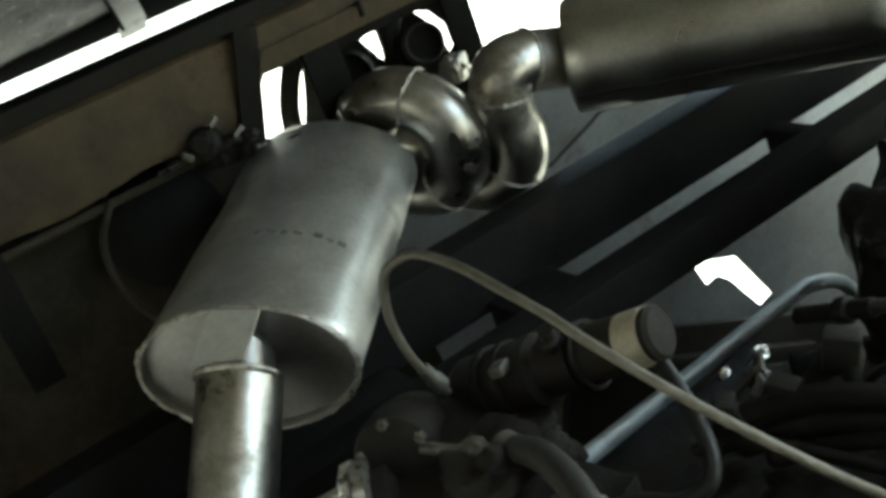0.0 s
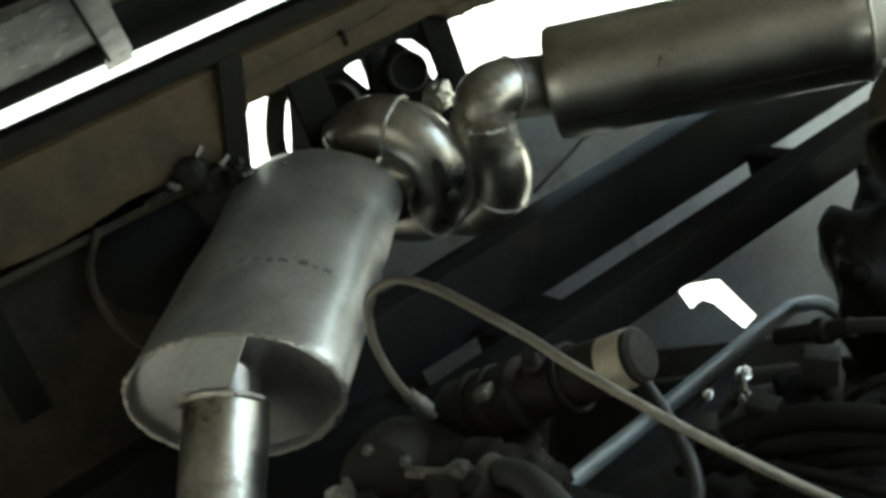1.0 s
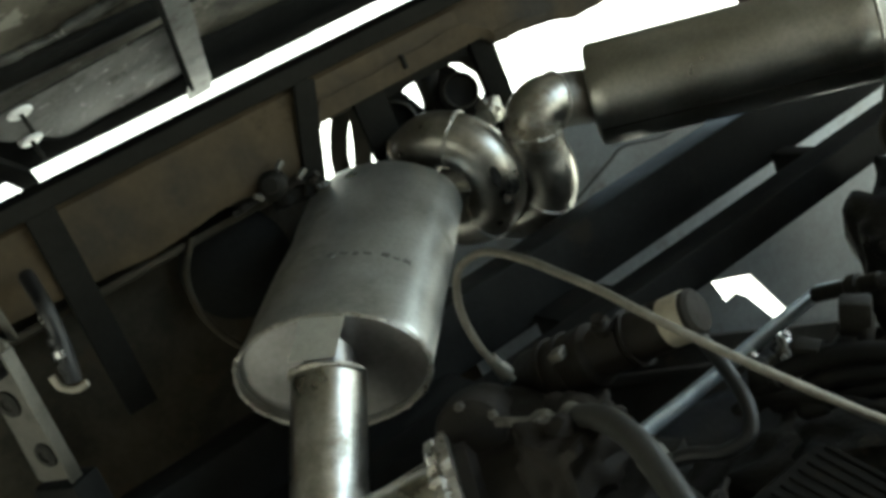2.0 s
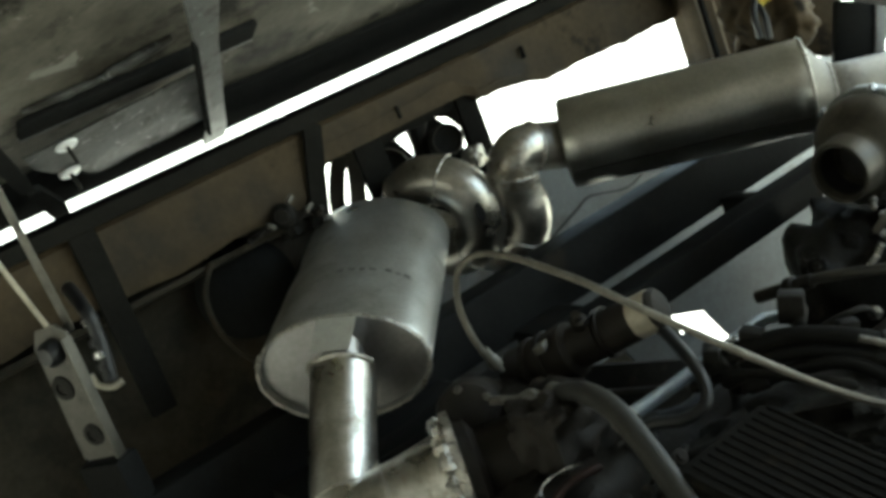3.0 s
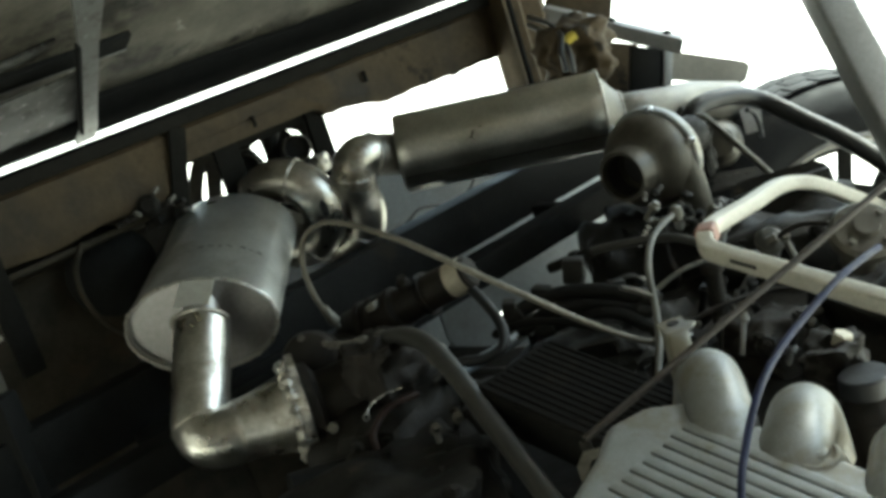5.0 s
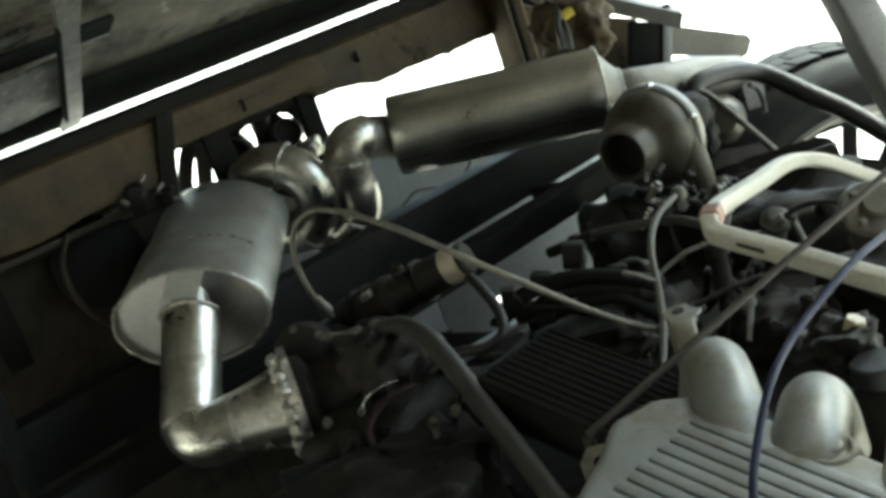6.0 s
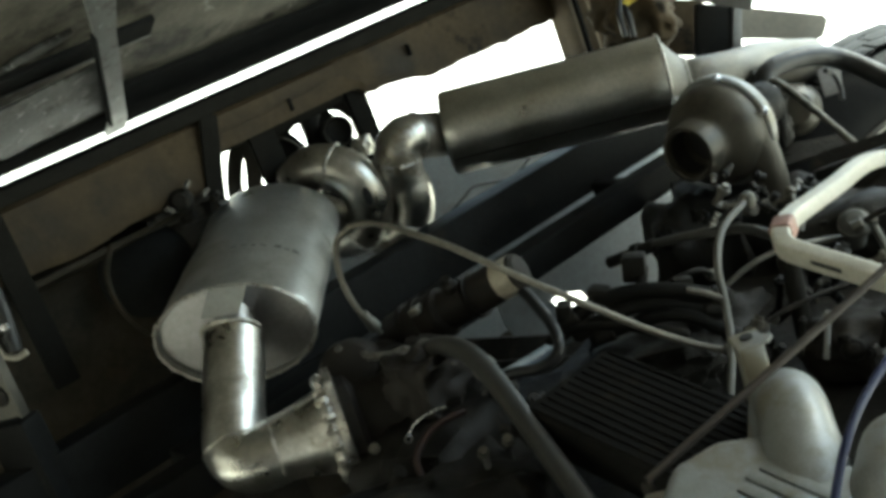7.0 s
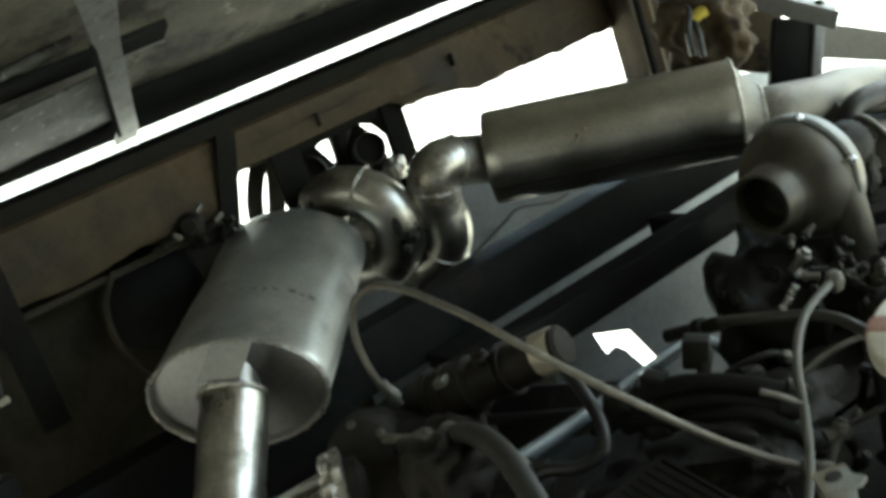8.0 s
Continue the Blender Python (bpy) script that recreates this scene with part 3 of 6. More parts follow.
shell = [(0.0022, 0.012), (0.0022, 0.0), (0.001, -0.001), (0.0, 0.0)] + [(0.0, L1 * i / 24) for i in range(1, 24)] + [(0.0, L1 - 0.004), (0.0015, L1 - 0.001), (0.004, L1)]
can1 = part("oval_muffler", oval(shell), M_MUFFLER, exhaust, "dull silver oval muffler can", smooth=50)
ell = [(RX * 0.985 * math.cos(2 * math.pi * k / 64), RZ * 0.98 * math.sin(2 * math.pi * k / 64)) for k in range(64)]
part("end_plate", plate(ell, Matrix.Translation(A1 + ax1 * 0.010) @ f1.to_4x4(), 0.002), M_ENDPLATE, can1, "recessed grey end plate")
part("back_plate", plate(ell, Matrix.Translation(B1 - ax1 * 0.004) @ f1.to_4x4(), 0.002), M_ENDPLATE, can1)
part("rim_weld", bead(A1 + ax1 * 0.001, ax1, RX - 0.0008, RZ - 0.0008, 0.0021, 230, 1.3, up=tuple(f1.col[1])), M_WELD, can1, "bright uneven rim weld")
part("back_weld", bead(B1, ax1, RX - 0.004, RZ - 0.004, 0.0022, 90, 1.0, up=tuple(f1.col[1])), M_WELD, can1)
# faint stamped marks across the can
for i, (w_, h_, o_) in enumerate(((0.0060, 0.006, 0.0), (0.0030, 0.008, 0.001), (0.0064, 0.0050, -0.001), (0.0034, 0.007, 0.0), (0.0060, 0.0070, 0.001), (0.0026, 0.006, -0.001), (0.0050, 0.007, 0.0))):
    a = radians(86 + i * 7.5 + (4 if i > 3 else 0))
    p = A1 + ax1 * (0.105 + o_) + f1 @ V((RX + 0.0002) * math.cos(a), (RZ + 0.0002) * math.sin(a), 0)
    nrm = f1 @ V(math.cos(a) / RX, math.sin(a) / RZ, 0)
    part("stamped_mark", box(p, (w_, h_, 0.0006), frame_of(nrm), 0), M_ENDPLATE, can1)

# inlet pipe, mitred elbow and welded stub
PR_ = 0.0305
P0, P1, P2 = V(0.1785, 0.7444, 1.1241), V(0.0900, 0.6737, 1.0233), V(0.1789, 0.6256, 1.0179)


def mitre_pipe(pts, r, segs=40):
    """Straight lengths that meet in mitred joints."""
    bm = bmesh.new()
    n = len(pts)
    prev = None
    d0 = (pts[1] - pts[0]).normalized()
    x = frame_of(d0).col[0].copy()
    for i, p in enumerate(pts):
        din = (pts[i] - pts[max(i - 1, 0)]) if i else (pts[1] - pts[0])
        dout = (pts[min(i + 1, n - 1)] - pts[i]) if i < n - 1 else din
        din, dout = din.normalized(), dout.normalized()
        x = (x - din * x.dot(din)).normalized()
        y = din.cross(x)
        pl = (din + dout).normalized()
        ring = []
        for k in range(segs):
            a = 2 * math.pi * k / segs
            o = (x * math.cos(a) + y * math.sin(a)) * r
            ring.append(bm.verts.new(p + o - din * (o.dot(pl) / din.dot(pl))))
        if prev:
            for k in range(segs):
                bm.faces.new((prev[k], prev[(k + 1) % segs], ring[(k + 1) % segs], ring[k]))
        prev = ring
    return bm


dA, dB = (P1 - P0).normalized(), (P2 - P1).normalized()
Q0, Q1 = P1 - dA * 0.040 + V(0, 0, -0.002), P1 + dB * 0.040 + V(0, 0, -0.002)
PB = P1 + (dA - dB) * 0.005 + V(0, 0, -0.003)
bend_pts = [Q0 * (1 - t) ** 2 + PB * 2 * t * (1 - t) + Q1 * t * t for t in [k / 12 for k in range(13)]]
start = A1 + ax1 * 0.012 + V(0.0, 0.0, 0.002)
inlet = part("inlet_pipe", mitre_pipe([P0 + dA * 0.011] + bend_pts + [P1 + dB * 0.046, P1 + dB * 0.058], PR_), M_PIPE, exhaust, "shiny steel pipe with a tight bend", smooth=35)
part("inlet_stub", mitre_pipe([start, P0, P0 + dA * 0.02], PR_ * 0.66), M_ENDPLATE, inlet, "grey stub under the tab", smooth=35)
part("pipe_end", lathe(P0 + dA * 0.012, dA, [(0, 0), (PR_ - 0.0004, 0.0), (PR_ - 0.0004, 0.003)], 40), M_ENDPLATE, inlet, "square cut pipe end")
LB = (P2 - P1).length - 0.044
leg = lathe(P1 + dB * 0.044, dB, [(PR_ * 1.012, 0.0), (PR_ * 1.06, LB * 0.2), (PR_ * 1.16, LB * 0.45), (PR_ * 1.28, LB * 0.75), (PR_ * 1.42, LB)], 40)
part("elbow_leg", leg, M_PIPE, inlet, "pipe leg flared towards the flange", smooth=50)
for q_, d_ in ((bend_pts[3], bend_pts[4] - bend_pts[3]), (P1 + dB * 0.044, dB)):
    part("elbow_weld", bead(q_, d_, PR_ + 0.0003, PR_ + 0.0003, 0.0012, 60, 1.6), M_WELD, inlet)
fl = part("flange", lathe(P2, dB, [(PR_ * 1.2, -0.008), (PR_ * 1.40, -0.004), (0.047, 0.000), (0.0520, 0.004), (0.0520, 0.011), (0.03, 0.014)], 44, wobble=0.06), M_WELD, exhaust, "rough welded pipe flange")
part("flange_weld", bead(P2 - dB * 0.002, dB, 0.0475, 0.0475, 0.0055, 90, 1.8), M_WELD, fl, "heavy lumpy weld")
part("flange_ear", plate(rounded(0.036, 0.024, 0.010), Matrix.Translation(P2 + dB * 0.003) @ frame_of(dB).to_4x4() @ Matrix.Translation((-0.012, 0.048, 0)) @ Matrix.Rotation(radians(15), 4, "Z"), 0.008), M_WELD, fl)
hex_bolt(P2 + dB * 0.0 + frame_of(dB) @ V(-0.012, 0.05, 0), -dB, 0.007, 0.006, fl, M_BRIGHT)
# tab that bridges rim and pipe
tn = (V(0, 0, 1) - dA * dA.z).normalized()
side = dA.cross(tn)
t_hi = [A1 + f1 @ V(s, math.sqrt(1 - (s / RX) ** 2) * RZ - 0.001, 0.000) for s in (0.0135, -0.0240)]
t_lo = [P0 + tn * (PR_ + 0.0035) + f1 @ V(s, 0, 0) + dA * 0.010 for s in (0.0135, -0.0240)]
tb = bmesh.new()
tv = [tb.verts.new(p + o) for o in (V(0, 0, 0), V(-0.0015, -0.002, 0.0012)) for p in (t_hi[0], t_hi[1], t_lo[1], t_lo[0])]
for q in ((0, 1, 2, 3), (4, 5, 6, 7), (0, 1, 5, 4), (1, 2, 6, 5), (2, 3, 7, 6), (3, 0, 4, 7)):
    tb.faces.new([tv[k] for k in q])
part("mounting_tab", tb, M_TAB, can1, "pale flat mounting tab", smooth=20)
collar = [P0 + dA * 0.013 + (tn * math.cos(a) + side * math.sin(a)) * (PR_ + 0.0008) for a in [radians(-88 + 8 * k) for k in range(23)]]
part("tab_weld", add_tube(bmesh.new(), collar, lambda t: 0.0024 * (1 + 0.5 * noise.noise(V(t * 18, 4, 2))), 8, True), M_WELD, can1, "lumpy weld below the tab", smooth=60)

# coiled bends between the mufflers
C2, D2, R2 = V(0.6232, 0.8980, 1.1570), V(0.8369, 0.7039, 1.1308), 0.0555
ring_n = V(-0.884, -0.445, -0.142)
ring_f = V(0.439, -0.896, 0.070)
ring_u = ring_f.cross(ring_n).normalized()
if ring_u.z < 0:
    ring_u = -ring_u
RC1, RC2, RR, RT = V(0.4737, 0.9772, 1.1300), V(0.5270, 0.9618, 1.1109), 0.0510, 0.0298


def on_ring(c, deg, r=RR, side=0.0):
    return c + ring_f * (r * math.cos(radians(deg))) + ring_u * (r * math.sin(radians(deg))) + ring_n * side


ELB = V(0.5461, 0.8986, 1.1835)
inlet_dir = (D2 - C2).normalized()
turn_1 = [on_ring(RC1, a) for a in range(150, -136, -6)]
lead_in = smooth_path([B1 - ax1 * 0.004, B1 + ax1 * 0.012 + V(0, 0, 0.004), turn_1[0], turn_1[1]], 5)[:-5]
back_turn = smooth_path([turn_1[-2], turn_1[-1], on_ring(RC1, -165, RR * 1.15, -0.020), on_ring(RC2, -165, RR * 1.15, 0.012), on_ring(RC2, -132), on_ring(RC2, -124)], 6)[6:-6]
turn_2 = [on_ring(RC2, a) for a in range(-126, 13, 6)]
knee = V(0.5430, 0.9060, 1.1520)
pieces = ((lead_in + turn_1[:5], False), (turn_1[4:16], True), (turn_1[15:38], True), (turn_1[37:] + back_turn, True), (turn_2[:14], True), (turn_2[13:], True))
e_in, e_out = (knee - ELB).normalized(), (C2 - ELB).normalized()
E0, E1 = ELB + e_in * 0.030, ELB + e_out * 0.030
elbow_pts = [on_ring(RC2, -6), on_ring(RC2, 2), on_ring(RC2, 10)] + [E0 * (1 - t) ** 2 + ELB * 2 * t * (1 - t) + E1 * t * t for t in [k / 10 for k in range(11)]]
part("inlet_elbow", mitre_pipe(elbow_pts, RT, 40), M_BEND, exhaust, "tight elbow into the long muffler", smooth=50)
part("inlet_stub", mitre_pipe([E1, C2 + inlet_dir * 0.006], RT * 0.985, 36), M_TAIL, exhaust, "dull dark steel inlet stub", smooth=60)
part("stub_weld", bead(E1, e_out, RT + 0.0004, RT + 0.0004, 0.0019, 70, 1.5), M_WELD, exhaust, "lumpy bright weld")
part("elbow_weld", bead(E0, E0 - ELB, RT + 0.0004, RT + 0.0004, 0.0021, 70, 1.6), M_WELD, exhaust, "lumpy bright weld")
part("inlet_weld", bead(C2, inlet_dir, RT + 0.001, RT + 0.001, 0.0022, 60, 1.4), M_WELD, exhaust)
for pts_, welded in pieces:
    # the unwelded lead-in gets dark iron colour to paint in its shade
    bend = part("pipe_bend", add_tube(bmesh.new(), pts_, RT, 36, False), M_BEND if welded else M_IRON, exhaust, smooth=60)
    if welded:
        part("bend_weld", bead(pts_[0], pts_[1] - pts_[0], RT + 0.0004, RT + 0.0004, 0.0019, 70, 1.4), M_WELD, bend, "lumpy bright weld")
# lengthwise welds where the pressed halves of the bends meet
for c_, a0_, a1_, sd_ in ((RC1, 62, -100, -0.006), (RC2, 44, -100, -0.012)):
    rr_ = RR + math.sqrt(RT ** 2 - sd_ ** 2)
    seam = [on_ring(c_, a0_ + (a1_ - a0_) * k / 40, rr_, sd_) for k in range(41)]
    part("seam_weld", add_tube(bmesh.new(), seam, lambda t: 0.0011 * (1 + 0.5 * noise.noise(V(t * 60, 2.5, a0_))), 7, False), M_WELD, exhaust, "ground-down seam weld", smooth=60)
# made-up dark cone that closes a bright gap behind the can
part("gap_blocker_cone", lathe(B1, ax1, [(0.046, -0.003), (0.043, 0.004), (0.034, 0.014), (0.0295, 0.020)], 36), M_IRON, exhaust, "dark cone added to block a bright gap")
hole_at = V(0.4815, 0.9075, 1.132)
hole_c = min((on_ring(RC1, a) for a in range(-60, 91)), key=lambda q: (q - hole_at).length)
nrm = (hole_at - hole_c).normalized()
# dark disc laid on the bend for a hole's shade; nothing is cut
part("shade_hole", lathe(hole_c + nrm * (RT - 0.0016), nrm, [(0, 0.0030), (0.0062, 0.0030), (0.0062, 0)], 18, 0.85, 2.0), M_HOLE, exhaust, "dark oval disc painted as a shaded hole in the bend")
part("far_bend", tube([(0.556, 1.075, 1.262), (0.540, 1.066, 1.236), (0.528, 1.060, 1.205), (0.520, 1.056, 1.165)], lambda t: 0.026 - 0.017 * min(1, t * 1.5), 20, 8), M_GREASE, exhaust, "black pipe behind the bends", smooth=60)
part("bridge_weld", casting(41, (0.5440, 0.9740, 1.1770), (0.022, 0.022, 0.026), 0.25, 20), M_BEND, exhaust, "lumpy bright weld between the bends")
gap_plate = thing("mounting_plate", (0.53, 1.064, 1.14), "blackened mounting plate with cut openings under the rail", "plate")
part("sheet", plate([(0.452, 1.100), (0.612, 1.100), (0.612, 1.246), (0.452, 1.246)], Matrix.Translation((0, 1.066, 0)) @ Matrix.Rotation(radians(90), 4, "X"), 0.004, holes=[[(0.4999, 1.2239), (0.5202, 1.2300), (0.5354, 1.1887), (0.5217, 1.1872)], [(0.5678, 1.2275), (0.5866, 1.2197), (0.6008, 1.2000), (0.6012, 1.1755), (0.5935, 1.1698), (0.5899, 1.1919), (0.5813, 1.2106)], [(0.4579, 1.2115), (0.4686, 1.2154), (0.4590, 1.1999), (0.4591, 1.1844), (0.4604, 1.1732), (0.4516, 1.1878)]]), M_RAILTOP, gap_plate)
# plate added out of sight behind the can to stop a bright reflection
part("blocker_plate", box((0.410, 1.064, 1.110), (0.082, 0.004, 0.096), None, 0.001), M_RAILTOP, gap_plate, "unseen black plate added to block light under the rail")
for c_, r_, d_ in (((0.470, 1.050, 1.197), 0.0265, (-0.45, -0.85, 0.15)), ((0.547, 1.022, 1.202), 0.0212, (-0.35, -0.9, 0.2))):
    part("far_cap", lathe(c_, d_, [(0, -0.004), (r_ * 0.74, -0.002), (r_ * 0.86, 0.004), (r_ * 0.90, 0.006), (r_ * 0.96, 0.0055), (r_, 0.003), (r_, -0.03), (0, -0.035)], 32), M_GREASE, exhaust, "dark round pipe end")
    part("cap_rim", lathe(c_, d_, [(r_ * 0.86, 0.0045), (r_ * 0.92, 0.0072), (r_ * 0.97, 0.006)], 32), M_TURBO, exhaust, "thin pale rim")

ax2 = (D2 - C2).normalized()
L2 = (D2 - C2).length
can2 = part("round_muffler", lathe(C2, ax2, [(0.0, 0.0), (0.046, 0.0), (0.053, 0.002), (R2, 0.006)] + [(R2, L2 * i / 12) for i in range(1, 12)] + [(R2, L2 - 0.001), (R2 * 0.99, L2)], 64), M_CAN, exhaust, "dull silver cylindrical muffler can", smooth=40)
f2 = frame_of(ax2)
part("can_seam", tube([C2 + ax2 * 0.006 + f2 @ V(-math.cos(radians(-28)) * R2, math.sin(radians(-28)) * R2, 0) * 1.0, D2 + f2 @ V(-math.cos(radians(-28)) * R2, math.sin(radians(-28)) * R2, 0)], 0.0010, 8, 0), M_IRON, can2, "lengthwise seam")
part("end_weld", bead(D2, ax2, R2, R2, 0.0020, 90, 1.2), M_WELD, can2, "bright end weld")
CE = D2 + ax2 * 0.027 + V(0, 0, -0.014)
out_pts = [CE, CE + ax2 * 0.012, V(0.935, 0.668, 1.098), V(1.015, 0.690, 1.083), V(1.12, 0.690, 1.050)]
outp = part("tail_pipe", tube(out_pts, 0.0310, 32, 8), M_TAIL, exhaust, "plain steel outlet pipe", smooth=60)
def loft(rings, axis, segs=44):
    """Skin over circles (centre, radius) that all face along axis."""
    bm, f, prev = bmesh.new(), frame_of(axis), None
    for c, r in rings:
        ring = [bm.verts.new(c + f @ V(r * math.cos(2 * math.pi * k / segs), r * math.sin(2 * math.pi * k / segs), 0)) for k in range(segs)]
        if prev:
            for k in range(segs):
                bm.faces.new((prev[k], prev[(k + 1) % segs], ring[(k + 1) % segs], ring[k]))
        prev = ring
    return bm


cone_bm = loft([(D2 - ax2 * 0.002, 0.0550), (D2 + ax2 * 0.006 + V(0, 0, -0.003), 0.048), (D2 + ax2 * 0.016 + V(0, 0, -0.008), 0.039), (CE, 0.0335), (CE + ax2 * 0.006, 0.0312)], ax2)
part("end_cone", cone_bm, M_TAIL, can2, "welded reducing cone", smooth=30)
part("cone_weld", bead(CE, ax2, 0.0335, 0.0335, 0.0022, 60, 1.2), M_WELD, can2)

# ---- turbocharger ----
turbo = thing("turbocharger", (0.76, 0.575, 1.0), "dirty tan cast turbocharger with open inlet", "turbocharger")
TI = V(0.678, 0.559, 1.083)
TA = V(-1, -0.08, 0.02).normalized()
TC = TI - TA * 0.062


def scroll_cover():
    """Rounded compressor cover whose rim swells round the wheel towards the outlet."""
    bm, f = bmesh.new(), frame_of(TA)
    prof = [(0.0335, 0.040), (0.0350, 0.034), (0.0395, 0.029), (0.0470, 0.025), (0.0540, 0.019), (0.0595, 0.010), (0.0620, 0.000), (0.0615, -0.006), (0.0585, -0.010), (0.054, -0.012)]
    prev = None
    for r, h in prof:
        ring_ = []
        for k in range(64):
            a = 2 * math.pi * k / 64
            swell = 1 + 0.05 * ((k / 64 + 0.30) % 1.0 - 0.5) * min(1, max(0, (r - 0.036) / 0.02))
            ring_.append(bm.verts.new(TC + f @ V(r * swell * math.cos(a), r * swell * math.sin(a), h)))
        if prev:
            for k in range(64):
                bm.faces.new((prev[k], prev[(k + 1) % 64], ring_[(k + 1) % 64], ring_[k]))
        prev = ring_
    return bm


hous = part("compressor_housing", scroll_cover(), M_TURBO, turbo, smooth=60)
part("outlet", tube([TC + V(0.012, -0.040, 0.020), TC + V(0.014, -0.043, -0.02), TC + V(0.016, -0.044, -0.060), TC + V(0.018, -0.040, -0.085)], 0.0200, 22, 6), M_TURBO, turbo, "tangential outlet", smooth=60)
part("inlet_snout", lathe(TC, TA, [(0.0345, 0.034), (0.0340, 0.040), (0.0335, 0.060), (0.032, 0.063), (0.0285, 0.063), (0.0272, 0.060), (0.0265, 0.03), (0.022, 0.018), (0, 0.016)], 44), M_TURBO, turbo, "open round inlet")
# near-black liner that paints in the shade within the inlet
part("bore", lathe(TC, TA, [(0, 0.020), (0.0262, 0.021), (0.0262, 0.054)], 32), M_HOLE, turbo, "inlet bore with its shade painted near-black")
part("backplate", lathe(TC, TA, [(0, -0.030), (0.054, -0.030), (0.064, -0.025), (0.0665, -0.020), (0.0665, -0.010), (0.064, -0.007), (0.050, -0.007)], 44), M_ALU, turbo, "bright backplate rim")
part("bearing_housing", lathe(TC, TA, [(0.026, -0.03), (0.022, -0.05), (0.024, -0.065), (0.024, -0.08), (0.027, -0.09), (0.027, -0.11), (0, -0.115)], 32), M_GREASE, turbo, "dark bearing housing")
for k in range(6):
    a = 2 * math.pi * k / 6 + 0.3
    hex_bolt(TC + frame_of(TA) @ V(0.0655 * math.cos(a), 0.0655 * math.sin(a), -0.008), TA, 0.0045, 0.005, turbo, M_BRIGHT)

part("turbine_housing", lathe((0.912, 0.648, 1.085), V(-0.6, -0.4, 0.7), [(0, -0.06), (0.024, -0.055), (0.027, -0.03), (0.026, 0.0), (0.020, 0.010), (0, 0.014)], 32, wobble=0.1), M_GREASE, turbo, "sooty turbine housing")


# ---- engine ----
engine = thing("engine_block", (0.35, 0.35, 0.45), "dark greasy engine block", "engine")
part("block", box((0.36, 0.30, 0.70), (0.75, 0.52, 0.44), Matrix.Rotation(radians(4), 3, "X"), 0.03, 3), M_GREASE, engine)
part("cylinder_head", box((0.33, 0.36, 0.87), (0.34, 0.30, 0.07), Matrix.Rotation(radians(16), 3, "X"), 0.012), M_GREASE, engine)

# intake manifold in its own tilted frame
TILT_M = radians(16)
MR = Matrix.Rotation(TILT_M, 4, "X")
MM = Matrix.Translation((0.211, 0.149, 1.032)) @ MR
manifold = thing("intake_manifold", (0.2, 0.1, 0.95), "cast aluminium intake manifold with ribbed plenum", "manifold")


def in_m(x, y, z):
    return MM @ V(x, y, z)


def plenum():
    bm = bmesh.new()
    out = [(-0.22, -0.34), (0.040, -0.34), (0.046, -0.02), (0.040, 0.030), (0.016, 0.052), (-0.022, 0.060), (-0.056, 0.044), (-0.10, 0.030), (-0.22, 0.015)]
    top = [bm.verts.new((x, y, 0)) for x, y in out]
    bm.faces.new(top)
    ext = bmesh.ops.extrude_face_region(bm, geom=bm.faces[:])
    for v in ext["geom"]:
        if isinstance(v, bmesh.types.BMVert):
            v.co.z -= 0.06
            v.co.x = v.co.x * 1.04
    bmesh.ops.bevel(bm, geom=bm.edges[:], offset=0.010, segments=4, affect="EDGES", profile=0.5)
    bm.transform(MM)
    return bm


plen = part("plenum", plenum(), M_ALU, manifold, smooth=50)
for i in range(13):
    part("rib", box(in_m(0.009 - i * 0.0125, -0.160 + 0.002 * (i % 2), 0.0002), (0.0100, 0.340, 0.0046), MM.to_3x3(), 0.0020), M_ALU, manifold)


def runner(y, lean=0.0):
    """A cast pipe that grows out of the plenum, arches over and drops to the head."""
    way = ((0.020, -0.020, -0.036), (0.036, -0.004, -0.012), (0.056, 0.014, -0.003), (0.076, 0.032, -0.006), (0.092, 0.046, -0.018), (0.104, 0.056, -0.040), (0.108, 0.060, -0.066))
    pts = [in_m(x, y + dy + lean * k / 6, z) for k, (x, dy, z) in enumerate(way)]
    return part("runner", tube(pts, lambda t: 0.0250 + 0.008 * max(0.0, 1 - t * 2.8) ** 1.6, 28, 8), M_ALU, manifold, "cast runner", smooth=60)


for y, lean in ((0.0, 0.0), (-0.050, -0.060), (-0.130, -0.060), (-0.210, -0.060), (-0.290, -0.060)):
    runner(y, lean)
for y in (-0.078, -0.158, -0.238):
    part("boss", lathe(in_m(0.034, y, -0.0065), MR.to_3x3() @ V(0, 0, 1), [(0.026, -0.002), (0.021, 0.006), (0.0185, 0.0085), (0.0165, 0.0085), (0.0150, 0.006), (0, 0.005)], 28), M_ALU, manifold, "round cast boss")
    part("plug", lathe(in_m(0.034, y, -0.0005), MR.to_3x3() @ V(0, 0, 1), [(0.0105, -0.003), (0.0105, 0.004), (0.0085, 0.0062), (0.0045, 0.0066), (0, 0.0062)], 26), M_ALU, manifold)
# upright flange stub beside the first runner
LUG = Matrix.Translation((0.330, 0.242, 0.985)) @ Matrix.Rotation(radians(-35), 4, "Z") @ Matrix.Rotation(radians(4), 4, "X")
stub = part("flange_stub", plate(rounded(0.019, 0.022, 0.0025), LUG, 0.076), M_ALU, manifold, "upright cast lug")
part("lug_flange", plate([(-0.0105, -0.012), (0.012, -0.012), (0.018, -0.006), (0.0115, 0.001), (0.0115, 0.012), (-0.0105, 0.012)], LUG @ Matrix.Translation((0, 0, 0.076)), 0.0028), M_ALU, manifold, "flat flange on the lug")
